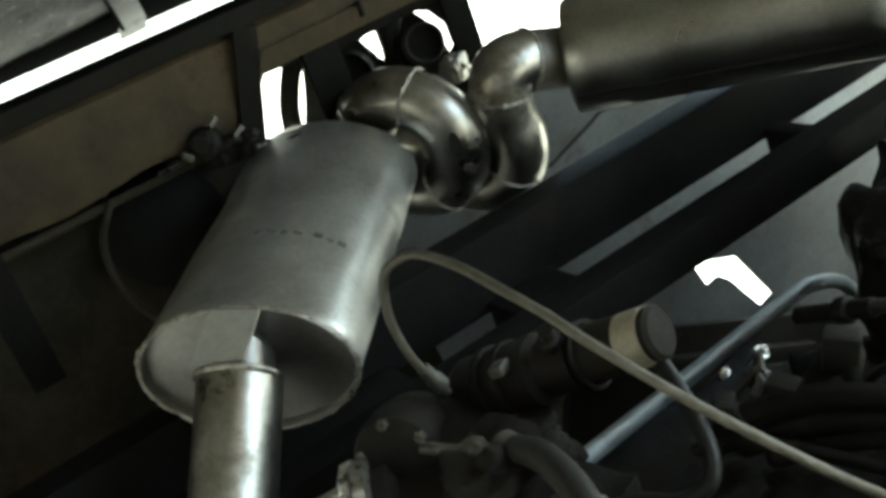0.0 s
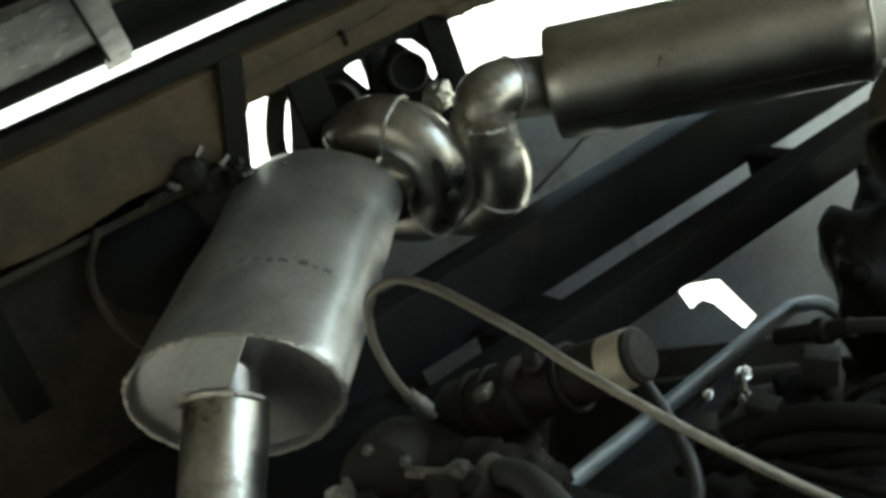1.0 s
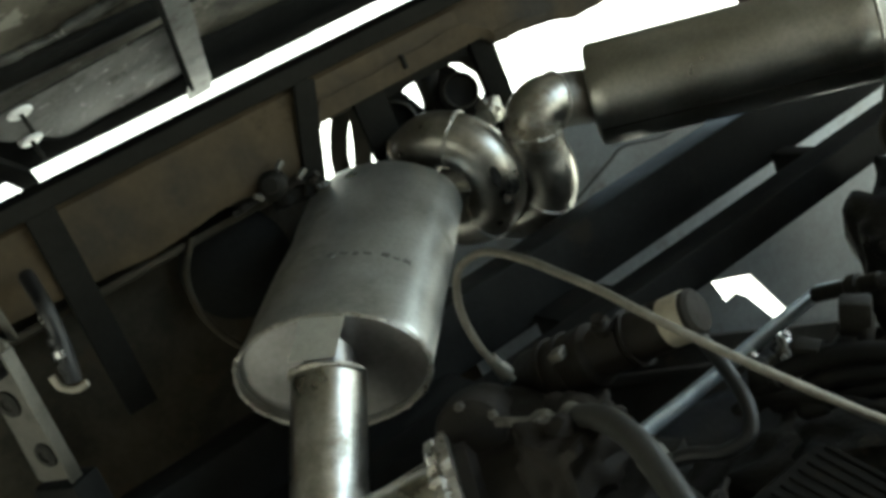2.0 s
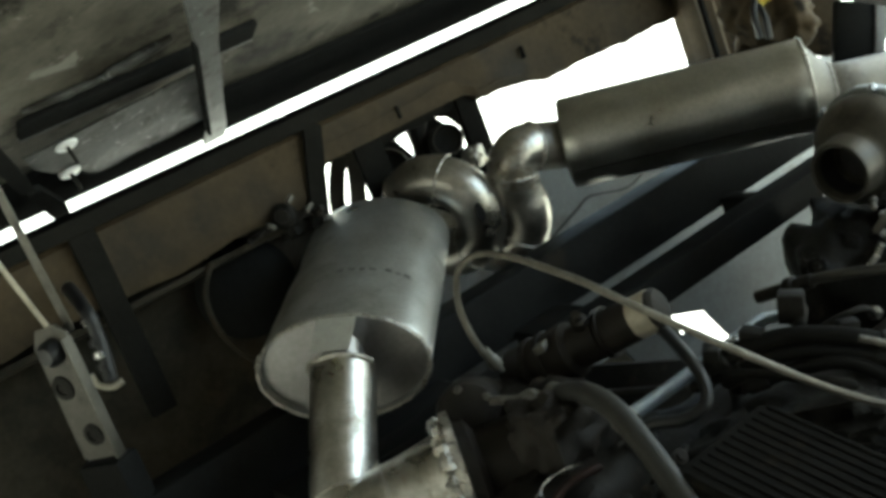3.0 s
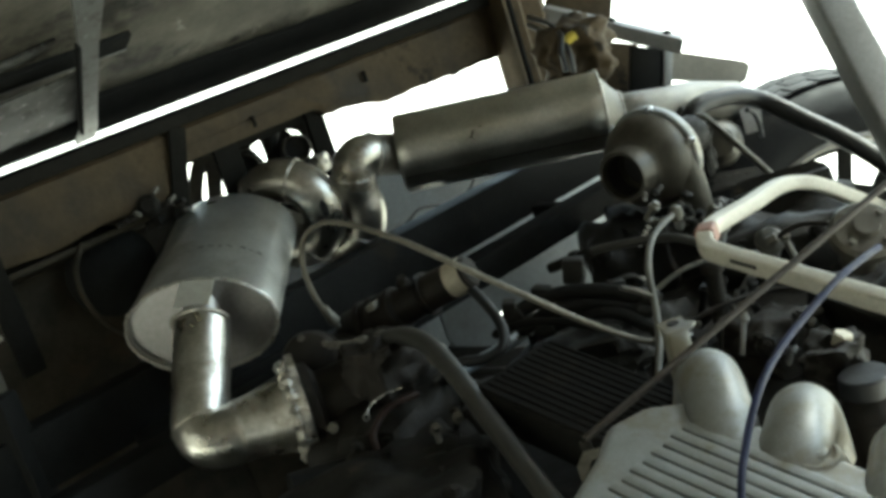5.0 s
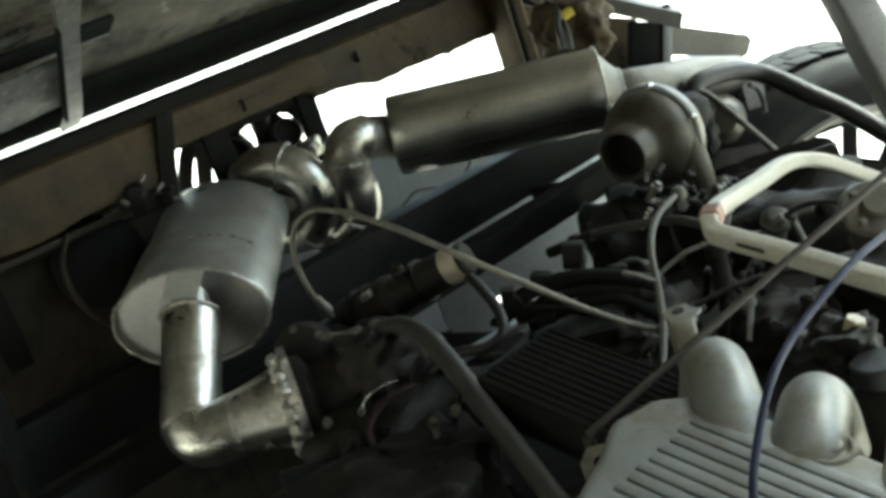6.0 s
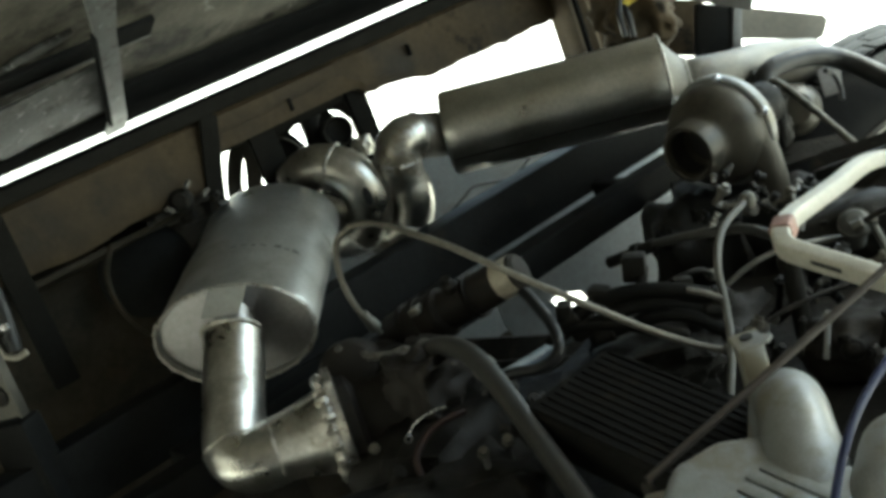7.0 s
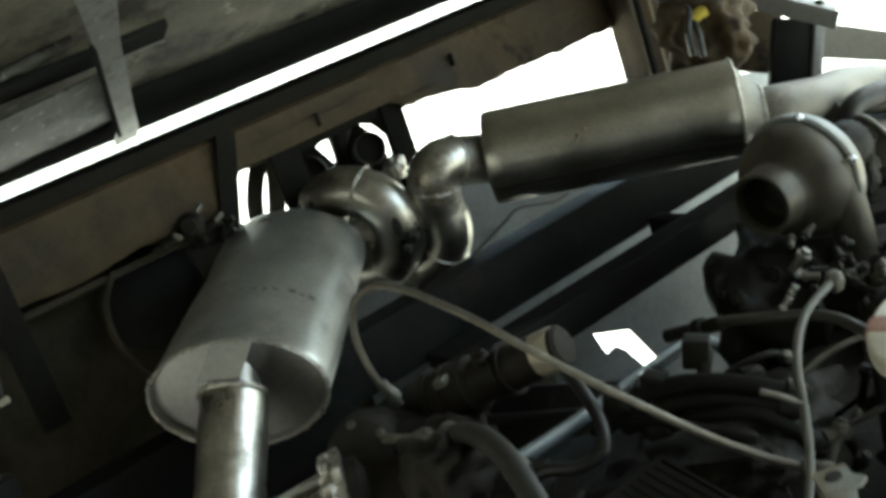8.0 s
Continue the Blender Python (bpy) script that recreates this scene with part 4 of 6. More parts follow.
part("lug_hole", lathe((0.329, 0.239, 1.0648), (0, -0.05, 1), [(0, 0.0), (0.005, 0.0), (0.005, -0.004)], 14), M_HOLE, manifold)

# finned dark rocker cover
cover = thing("rocker_cover", (0.29, 0.31, 0.95), "black finned rocker cover, greasy", "engine cover")
CR = Matrix.Rotation(radians(16), 3, "X")
part("cover_body", box((0.285, 0.315, 0.992), (0.105, 0.20, 0.04), CR, 0.010, 3), M_COVER, cover)
for i in range(12):
    part("fin", box(V(0.285 - 0.047 + i * 0.0086, 0.315, 0.992) + CR @ V(0, 0, 0.0196), (0.0040, 0.18, 0.0036), CR, 0.0015), M_COVER, cover)

# ---- hoses, cables, rods ----
flex = thing("braided_hose", (0.3, 0.5, 1.1), "braided steel oil feed hose arching over the engine", "hose")
flex_pts = [(0.273, 0.650, 1.076), (0.261, 0.648, 1.104), (0.255, 0.643, 1.141), (0.257, 0.631, 1.172), (0.263, 0.618, 1.184), (0.271, 0.599, 1.189), (0.279, 0.568, 1.182), (0.284, 0.537, 1.171), (0.290, 0.507, 1.158), (0.295, 0.478, 1.143), (0.312, 0.434, 1.111), (0.334, 0.397, 1.078), (0.362, 0.366, 1.042), (0.392, 0.338, 1.012), (0.408, 0.315, 1.001)]
part("sleeve", tube(flex_pts, 0.0031, 14, 10), M_BRAID, flex, smooth=60)
for p, q in ((flex_pts[0], flex_pts[1]), (flex_pts[-1], flex_pts[-2])):
    p, q = Vector(p), Vector(q)
    part("end_fitting", lathe(p, q - p, [(0, -0.012), (0.003, -0.012), (0.003, -0.004), (0.0065, -0.004), (0.0065, 0.005), (0.0052, 0.007), (0.005, 0.018), (0.004, 0.019)], 12), M_BRACKET, flex, "crimped end fitting")

thick = thing("coolant_hose", (0.24, 0.43, 1.0), "thick grey rubber coolant hose", "hose")
part("hose", tube([(0.263, 0.564, 1.060), (0.266, 0.524, 1.067), (0.259, 0.482, 1.062), (0.242, 0.435, 1.046), (0.221, 0.379, 1.014), (0.191, 0.304, 0.975), (0.168, 0.249, 0.949)], 0.0098, 20, 8), M_DARKHOSE, thick, smooth=60)

for t_ in ((0.263, 0.558, 1.0615), (0.2575, 0.470, 1.054)):
    part("hose_clip", lathe(t_, (0.0, -1.0, 0.0) if t_[1] > 0.5 else (-0.2, -0.85, -0.45), [(0.0096, -0.005), (0.0112, -0.005), (0.0112, 0.005), (0.0096, 0.005)], 24), M_BRACKET, thick, "grey worm-drive clip")

rod = thing("tie_rod", (0.176, 0.22, 1.04), "thin rusty steel rod over the engine", "rod")
part("rod", tube([(0.176, 0.22, 1.040), (0.413, 0.133, 1.107), (0.477, 0.111, 1.124), (0.60, 0.065, 1.158)], 0.0030, 12, 0), M_ROD, rod)
part("rod_end", lathe((0.176, 0.22, 1.034), (0, 0.1, 1), [(0.002, -0.006), (0.004, -0.005), (0.0048, 0.0), (0.004, 0.005), (0.002, 0.006)], 16), M_IRON, rod, "rod end eye")

blue = thing("blue_cable", (0.2, 0.07, 1.05), "dark blue plastic cable", "cable")
part("cable", tube([(0.141, 0.065, 1.000), (0.158, 0.072, 1.031), (0.18, 0.076, 1.053), (0.208, 0.077, 1.078), (0.244, 0.08, 1.09), (0.284, 0.079, 1.099), (0.33, 0.074, 1.109), (0.385, 0.072, 1.109)], 0.0028, 12, 8), M_BLUE, blue, smooth=60)

arc = thing("black_hose", (1.03, 0.6, 1.06), "black rubber hose arching beside the turbocharger", "hose")
part("hose", tube([(0.904, 0.620, 1.052), (0.916, 0.622, 1.076), (0.941, 0.621, 1.094), (1.002, 0.604, 1.088), (1.041, 0.582, 1.065), (1.043, 0.524, 1.029), (1.031, 0.455, 0.994), (1.027, 0.370, 0.929)], 0.0135, 18, 8), M_RUBBER, arc, smooth=60)

# ivory bent tube
white = thing("ivory_bracket", (0.55, 0.3, 1.05), "ivory painted bent square tube bracket", "bracket")
ivory_pts = [(0.848, 0.322, 0.964), (0.788, 0.330, 1.005), (0.730, 0.335, 1.043), (0.679, 0.341, 1.061), (0.572, 0.311, 1.079), (0.487, 0.289, 1.093), (0.454, 0.276, 1.098), (0.437, 0.269, 1.097), (0.426, 0.259, 1.092), (0.420, 0.243, 1.089), (0.408, 0.181, 1.079), (0.394, 0.116, 1.069), (0.377, 0.054, 1.062), (0.359, -0.020, 1.052)]
part("square_tube", tube(ivory_pts, 0.01, section=rounded(0.0160, 0.0160, 0.0035), steps=8), M_WHITE, white, smooth=40)
part("red_tape", tube(ivory_pts[6:8], 0.01, section=rounded(0.0182, 0.0182, 0.0035), steps=8), M_RED, white, "faded red tape at the bend", smooth=40)
slot_a, slot_b = V(*ivory_pts[10]).lerp(V(*ivory_pts[9]), 0.75), V(*ivory_pts[10]).lerp(V(*ivory_pts[9]), 0.28)
part("slot", bar(slot_a + V(-0.0082, -0.0016, 0.0012), slot_b + V(-0.0082, -0.0016, 0.0012), 0.003, 0.0042, 0.001), M_HOLE, white, "dark slot")

# bluish pipe low behind the canister
bluep = thing("zinc_pipe", (0.55, 0.72, 0.9), "bluish zinc coolant pipe with a bend", "pipe")
part("pipe", tube([(0.335, 0.646, 0.954), (0.503, 0.713, 0.909), (0.69, 0.756, 0.883), (0.732, 0.767, 0.872), (0.774, 0.772, 0.848), (0.80, 0.771, 0.80)], 0.0078, 20, 8), M_BLUESTEEL, bluep, smooth=60)

# canister with pale band
can = thing("oil_canister", (0.34, 0.61, 1.05), "brown grimy cylindrical pump with a pale band", "pump")
CA, CB = V(0.303, 0.664, 1.046), V(0.376, 0.527, 1.0900)
cax = (CB - CA).normalized()
CL = (CB - CA).length
part("body", lathe(CA, cax, [(0, -0.01), (0.020, -0.01), (0.025, 0.0), (0.0250, CL * 0.35), (0.0258, CL * 0.36), (0.0258, CL * 0.40), (0.0205, CL * 0.43), (0.0195, CL * 0.80), (0.0185, CL * 0.82), (0.0185, CL * 0.98), (0.0155, CL), (0, CL)], 36), M_IRON, can)
part("band", lathe(CA, cax, [(0.0184, CL * 0.835), (0.0192, CL * 0.835), (0.0192, CL * 0.955), (0.0184, CL * 0.955)], 36), M_BAND, can, "pale metal band")
for h_, r_ in ((0.12, 0.0275), (0.22, 0.0268), (0.62, 0.0212)):
    part("clamp_band", lathe(CA, cax, [(0.0240, CL * h_), (r_, CL * h_), (r_, CL * (h_ + 0.035)), (0.0240, CL * (h_ + 0.035))], 36), M_IRON, can)
part("strap_lug", box(CA + cax * CL * 0.24 + V(-0.016, -0.014, 0.022), (0.014, 0.008, 0.012), frame_of(cax), 0.002), M_BRACKET, can)
part("port", lathe(CA + cax * CL * 0.5 + V(-0.006, -0.006, 0.020), (-0.3, -0.3, 0.9), [(0.008, 0.0), (0.008, 0.008), (0.005, 0.010), (0.005, 0.016), (0, 0.016)], 14), M_IRON, can)


# ---- clutter round the engine ----
# hinge bracket with two links at the side
hinge = thing("hinge_bracket", (-0.04, 0.84, 1.05), "dull zinc hinge bracket with two link rods", "bracket")
wdir = V(0.50, -0.86, 0.0).normalized()
hm = Matrix((wdir, V(0, 0, 1), wdir.cross(V(0, 0, 1)))).transposed().to_4x4()
HM = Matrix.Translation((-0.0305, 0.8325, 1.189)) @ hm @ Matrix.Rotation(radians(-4), 4, "Z")
part("plate", plate([(-0.022, -0.062), (-0.016, -0.064), (0.024, -0.060), (0.026, -0.052), (0.018, 0.062), (0.008, 0.070), (-0.016, 0.066), (-0.024, 0.05)], HM, 0.004), M_HINGE, hinge)
for hx, hy, hr in ((0.002, -0.038, 0.0115), (-0.010, 0.010, 0.0125)):
    part("bush", lathe(HM @ V(hx, hy, 0.003), HM.to_3x3() @ V(0, 0, 1), [(0, 0.002), (hr * 0.45, 0.002), (hr * 0.5, 0.0035), (hr * 0.9, 0.003), (hr, 0.0)], 22), M_GREASE, hinge, "black rubber bush")
part("folded_edge", box(HM @ V(0.022, -0.001, 0.006), (0.003, 0.118, 0.012), HM.to_3x3() @ Matrix.Rotation(radians(3), 3, "Z"), 0.001), M_HINGE, hinge)
part("ball_joint", lathe(HM @ V(-0.002, 0.046, 0.0), HM.to_3x3() @ V(0, 0, 1), [(0, 0.018), (0.008, 0.017), (0.012, 0.012), (0.0125, 0.004), (0.016, 0.002), (0.016, -0.002), (0, -0.002)], 24), M_RUBBER, hinge, "black ball joint")
part("link_strap", bar((-0.013, 0.828, 1.245), (-0.026, 0.790, 1.42), 0.007, 0.003, 0.001, up=(0.5, 0.86, 0)), M_BRACKET, hinge, "flat grey link")
part("link_rod", tube([(-0.027, 0.833, 1.246), (-0.047, 0.81, 1.33), (-0.065, 0.79, 1.42)], 0.0024, 10, 0), M_BAND, hinge, "thin bright rod")
part("support_post", box((-0.030, 0.850, 0.95), (0.05, 0.03, 0.34), Matrix.Rotation(radians(-60), 3, "Z"), 0.004), M_CHASSIS, hinge, "black support post")

latch = thing("bonnet_catch", (0.03, 0.94, 1.15), "black catch with brass hook hanging from the rail", "catch")
part("cable", tube([(0.040, 1.0, 1.25), (0.034, 0.949, 1.23), (0.032, 0.943, 1.206), (0.027, 0.938, 1.176), (0.023, 0.936, 1.160)], 0.0075, 14, 6), M_RUBBER, latch, smooth=60)
for k, t in enumerate((0.15, 0.45, 0.62, 0.8)):
    p = V(0.034, 0.949, 1.23).lerp(V(0.023, 0.936, 1.16), t)
    part("clip", lathe(p, (0.15, 0.15, 1), [(0.0070, -0.004), (0.0085, -0.003), (0.0085, 0.003), (0.0070, 0.004)], 16), M_BRIGHT if k in (0, 2) else M_RUBBER, latch, "bright clip" if k in (0, 2) else "")
part("hook", tube([(0.010, 0.944, 1.172), (0.012, 0.942, 1.160), (0.022, 0.936, 1.153), (0.032, 0.93, 1.155)], 0.0035, 10, 6), M_BAND, latch, "brass hook", smooth=60)

drum = thing("brake_servo", (0.25, 1.04, 1.09), "black round drum half hidden under the rail", "drum")
part("shell", lathe((0.247, 1.085, 1.142), (-0.35, -1, 0.1), [(0, 0.043), (0.02, 0.0425), (0.028, 0.041), (0.046, 0.036), (0.056, 0.022), (0.060, 0.018), (0.060, 0.010), (0.054, 0.008), (0.050, 0.0)], 40), M_PANELDARK, drum, smooth=50)
part("loop_pipe", tube([(0.20, 1.03, 1.20), (0.175, 1.02, 1.17), (0.17, 1.01, 1.13), (0.185, 1.0, 1.09), (0.215, 0.99, 1.06)], 0.0035, 10, 6), M_WING, drum, smooth=60)

union = thing("pipe_unions", (0.33, 1.08, 1.17), "small dirty pipe unions clipped under the rail", "fitting")
for k, (p, d, r, l) in enumerate((((0.292, 1.008, 1.212), (0.3, -0.4, 1), 0.0048, 0.022), ((0.314, 1.008, 1.206), (0.8, -0.3, 0.3), 0.0046, 0.024), ((0.336, 1.006, 1.200), (0.4, -0.8, 0.4), 0.0055, 0.018), ((0.345, 1.006, 1.186), (0.9, 0.1, -0.3), 0.0045, 0.02), ((0.268, 1.008, 1.208), (0.9, 0.2, 0.1), 0.004, 0.03))):
    part("union", lathe(V(*p) - V(*d).normalized() * l / 2, d, [(0, 0), (r * 0.7, 0), (r * 0.7, l * 0.25), (r, l * 0.27), (r, l * 0.62), (r * 0.75, l * 0.65), (r * 0.75, l), (0, l)], 8), M_TURBO if k in (0, 3) else M_IRON, union)
part("valve_body", casting(33, (0.325, 1.040, 1.196), (0.050, 0.036, 0.034), 0.22, 10), M_GREASE, union, "greasy black valve body")
part("valve_head", lathe((0.292, 1.006, 1.214), (-0.5, -0.8, 0.2), [(0.014, -0.03), (0.015, 0.0), (0.012, 0.004), (0.009, 0.005), (0.008, 0.010), (0, 0.010)], 18), M_GREASE, union, "round valve head")
for p_, q_ in (((0.300, 0.998, 1.226), (0.318, 1.004, 1.236)), ((0.276, 1.000, 1.206), (0.262, 1.002, 1.220)), ((0.318, 1.000, 1.208), (0.340, 1.006, 1.216))):
    part("pipe_nut", bar(p_, V(*p_).lerp(V(*q_), 0.6), 0.006, 0.006, 0.002), M_TURBO, union, "worn pipe nut")
part("clip_rail", tube([(0.245, 1.012, 1.204), (0.29, 1.012, 1.208), (0.325, 1.012, 1.202), (0.352, 1.012, 1.186)], 0.0035, 10, 6), M_IRON, union, smooth=60)


ring = thing("clamp_ring", (0.44, 1.13, 1.15), "thin steel clamp ring behind the muffler", "clamp")
part("band", tube([(0.425, 1.139, 1.15), (0.431, 1.138, 1.178), (0.450, 1.141, 1.211), (0.464, 1.139, 1.224), (0.471, 1.133, 1.214), (0.456, 1.124, 1.177), (0.442, 1.12, 1.15)], 0.004, section=rounded(0.005, 0.022, 0.002), steps=8), M_BRACKET, ring, smooth=50)

# pump casting and round cap next to the flange
pump = thing("water_pump", (0.22, 0.58, 0.95), "dark brown cast pump housing with bolted cap", "pump")
part("cap", lathe((0.222, 0.636, 1.055), (-0.55, -0.72, 0.42), [(0.0, 0.016), (0.016, 0.016), (0.026, 0.012), (0.030, 0.004), (0.031, -0.02), (0.034, -0.03), (0.034, -0.06), (0, -0.06)], 32), M_IRON, pump, "rounded cap")
for k in range(5):
    a = k * 1.2566 + 0.4
    f = frame_of((-0.55, -0.72, 0.42))
    hex_bolt(V(0.222, 0.636, 1.055) + f @ V(0.022 * math.cos(a), 0.022 * math.sin(a), 0.013), f.col[2], 0.0035, 0.004, pump, M_BRACKET)


part("housing", casting(1, (0.262, 0.620, 1.008), (0.11, 0.10, 0.08), 0.25, 30), M_IRON, pump)
part("neck", casting(2, (0.255, 0.560, 1.035), (0.07, 0.06, 0.06), 0.3, 10), M_IRON, pump)
part("foot", casting(3, (0.235, 0.57, 0.95), (0.16, 0.14, 0.12), 0.25, 20), M_GREASE, pump)
part("thin_pipe", tube([(0.225, 0.60, 1.072), (0.245, 0.575, 1.066), (0.27, 0.55, 1.062)], 0.004, 10, 6), M_BRACKET, pump, "thin link pipe")
part("lever_knuckle", casting(9, (0.248, 0.575, 1.063), (0.016, 0.016, 0.014), 0.2), M_BRACKET, pump)

adapter = thing("exhaust_adapter", (0.22, 0.62, 0.98), "dark cast exhaust outlet behind the flange", "casting")
part("outlet", lathe(P2 + dB * 0.012, dB, [(0.046, 0), (0.046, 0.010), (0.034, 0.016), (0.036, 0.05), (0.05, 0.07), (0, 0.075)], 28, wobble=0.06), M_IRON, adapter)

dark_lumps = ((4, (0.43, 0.50, 0.89), (0.15, 0.14, 0.11), M_GREASE, "starter_casting", "black greasy starter casting"), (5, (0.54, 0.50, 0.89), (0.14, 0.13, 0.12), M_GREASE, "pump_casting", "black greasy pump casting"), (6, (0.62, 0.58, 0.825), (0.16, 0.14, 0.13), M_GREASE, "turbo_support", "black cast support under the turbocharger"), (7, (0.18, 0.47, 0.925), (0.15, 0.15, 0.13), M_GREASE, "front_casting", "black oily front casting"), (8, (0.40, 0.70, 0.77), (0.50, 0.14, 0.18), M_GREASE, "gearbox_casting", "black oily gearbox casting"), (10, (0.79, 0.60, 0.93), (0.20, 0.14, 0.16), M_GREASE, "manifold_casting", "black exhaust manifold casting"), (25, (0.699, 0.594, 0.936), (0.13, 0.10, 0.15), M_GREASE, "bracket_casting", "black cast bracket beside the turbocharger"), (11, (0.10, 0.42, 0.93), (0.14, 0.2, 0.14), M_GREASE, "belt_casting", "black belt drive casting"))
CAST_DIRS = (V(-0.6, -0.6, 0.5), V(-0.2, -0.7, 0.7), V(-0.7, -0.2, 0.7), V(0.1, -0.5, 0.9), V(0.2, -0.9, 0.3), V(-0.3, -0.2, 0.95))


def engine_casting(seed, c, size, mat, nm, lb):
    """A cast body with a bolted flange, a boss and bolts seated on its surface."""
    th = thing(nm, (c[0], c[1], c[2] - size[2] / 2), lb, "engine part")
    bm = casting(seed, c, size, 0.28, seed * 23)
    pts = [v.co.copy() for v in bm.verts]
    body = part("body", bm, mat, th, smooth=60)
    for k, d in enumerate(CAST_DIRS):
        d = (d + V(0.12 * math.sin(seed * 3 + k), 0.12 * math.cos(seed * 5 + k), 0)).normalized()
        p = max(pts, key=lambda q: q.dot(d))
        if k % 3 == 0:
            bs = part("boss", lathe(p - d * 0.006, d, [(0.011, -0.004), (0.010, 0.006), (0.008, 0.008), (0, 0.008)], 16, wobble=0.12), M_GREASE, body)
            hex_bolt(p + d * 0.003, d, 0.0042, 0.005, th, M_IRON if seed % 2 else M_GREASE)
        else:
            hex_bolt(p - d * 0.001, d, 0.0038, 0.006, th, M_GREASE if k % 2 else M_IRON)
    return th


for seed, c, sz, mat, nm, lb in dark_lumps:
    engine_casting(seed, c, sz, mat, nm, lb)

hook = thing("wire_hook", (0.19, 0.5, 1.02), "small bright wire hook on the engine", "hook")
part("eye", tube([V(0.180, 0.504, 1.0245) + V(0.0035 * math.cos(a), 0.001, 0.0035 * math.sin(a)) for a in [k * 0.7 for k in range(10)]], 0.0009, 8, 3), M_BRACKET, hook, "small eye", smooth=60)
part("wire", tube([tuple(p) for p in ((0.181, 0.505, 1.026), (0.187, 0.506, 1.030), (0.193, 0.500, 1.036), (0.205, 0.490, 1.040), (0.214, 0.482, 1.040))], 0.0010, 8, 6), M_BRIGHT, hook, smooth=60)
clamp = thing("hose_clamp", (0.215, 0.43, 1.0), "bright screw clamp on the coolant hose", "clamp")
for p in ((0.205, 0.440, 1.006), (0.222, 0.425, 1.010)):
    hex_bolt(p, (-0.4, -0.7, 0.6), 0.0045, 0.012, clamp, M_BRACKET, "screw")
part("clamp_arm", tube([(0.205, 0.440, 1.0), (0.196, 0.43, 0.97), (0.185, 0.42, 0.93)], 0.003, 10, 4), M_GREYHOSE, clamp)

loop = thing("black_loop_hose", (0.34, 0.49, 1.04), "thin black rubber hose looping from the pump", "hose")
part("hose", tube([(0.372, 0.539, 1.077), (0.36, 0.505, 1.064), (0.345, 0.471, 1.046), (0.332, 0.461, 1.029), (0.314, 0.472, 1.022), (0.299, 0.496, 1.022), (0.28, 0.52, 1.01)], 0.0055, 14, 8), M_RUBBER, loop, smooth=60)
vh = thing("breather_hose", (0.43, 0.34, 1.04), "grey rubber breather hose hanging by the engine", "hose")
part("hose", tube([(0.532, 0.371, 1.09), (0.483, 0.366, 1.083), (0.444, 0.35, 1.066), (0.42, 0.333, 1.038), (0.394, 0.317, 1.012), (0.364, 0.306, 0.985)], 0.0034, 14, 8), M_GREYHOSE, vh, smooth=60)
part("ball_end", lathe((0.530, 0.371, 1.088), (0.2, 0, 1), [(0, 0.010), (0.006, 0.007), (0.008, 0.0), (0.006, -0.007), (0, -0.010)], 18), M_BRACKET, vh, "rounded metal end")
part("tee_piece", tube([(0.402, 0.353, 1.062), (0.412, 0.343, 1.054), (0.420, 0.335, 1.045)], 0.0028, 12, 4), M_BRACKET, vh, "grey tee piece", smooth=60)
dh = thing("vacuum_hose", (0.49, 0.4, 1.06), "dark rubber vacuum hose", "hose")
part("hose", tube([(0.478, 0.462, 1.064), (0.482, 0.446, 1.068), (0.49, 0.409, 1.072), (0.501, 0.362, 1.073), (0.483, 0.311, 1.074)], 0.0046, 14, 8), M_DARKHOSE, dh, smooth=60)

part("connector", lathe((0.478, 0.462, 1.064), (-0.15, 0.95, -0.25), [(0.0046, -0.012), (0.0065, -0.010), (0.0065, 0.006), (0.009, 0.008), (0.009, 0.016), (0.006, 0.02), (0.006, 0.05), (0, 0.05)], 16), M_GREASE, dh, "black hose connector")

# linkage and fittings under the turbocharger
link = thing("throttle_linkage", (0.63, 0.42, 1.04), "cluster of small dirty metal linkage pins and clips", "linkage")
rng = random.Random(5)
for k in range(22):
    t = k / 21
    p = V(0.615, 0.475, 1.07).lerp(V(0.63, 0.37, 1.045), t) + V(rng.uniform(-0.025, 0.02), rng.uniform(-0.012, 0.012), rng.uniform(-0.018, 0.012))
    d = V(rng.uniform(-1, 1), rng.uniform(-1, 1), rng.uniform(-0.5, 0.8)).normalized()
    l, r = rng.uniform(0.012, 0.030), rng.uniform(0.0018, 0.0045)
    part("pin", lathe(p - d * l / 2, d, [(0, 0), (r, 0), (r, l * 0.6), (r * 1.6, l * 0.62), (r * 1.6, l * 0.8), (r, l * 0.82), (r, l), (0, l)], 10), (M_BRACKET, M_GREASE, M_POLE, M_GREASE, M_BRACKET, M_IRON)[k % 6], link)
part("bright_clip", tube([(0.553, 0.452, 1.042), (0.560, 0.447, 1.050), (0.568, 0.443, 1.060)], 0.004, 8, 4), M_BRIGHT, link, "bright spring clip")

act = thing("boost_actuator", (0.94, 0.6, 0.98), "dark round boost actuator with a thin rod", "actuator")
part("canister", lathe((0.945, 0.606, 1.035), (-0.7, -0.6, 0.3), [(0, 0.035), (0.02, 0.034), (0.028, 0.026), (0.031, 0.014), (0.034, 0.012), (0.034, 0.006), (0.030, 0.004), (0.028, -0.02), (0, -0.024)], 28), M_TURBO, act)
part("rod", tube([(0.895, 0.60, 1.088), (0.902, 0.585, 1.086), (0.90, 0.54, 1.042), (0.895, 0.491, 0.992), (0.89, 0.46, 0.96)], 0.0045, 10, 6), M_BRACKET, act, "thin rod")
part("mount", casting(13, (0.878, 0.600, 1.045), (0.04, 0.05, 0.06), 0.3, 10), M_GREASE, act)
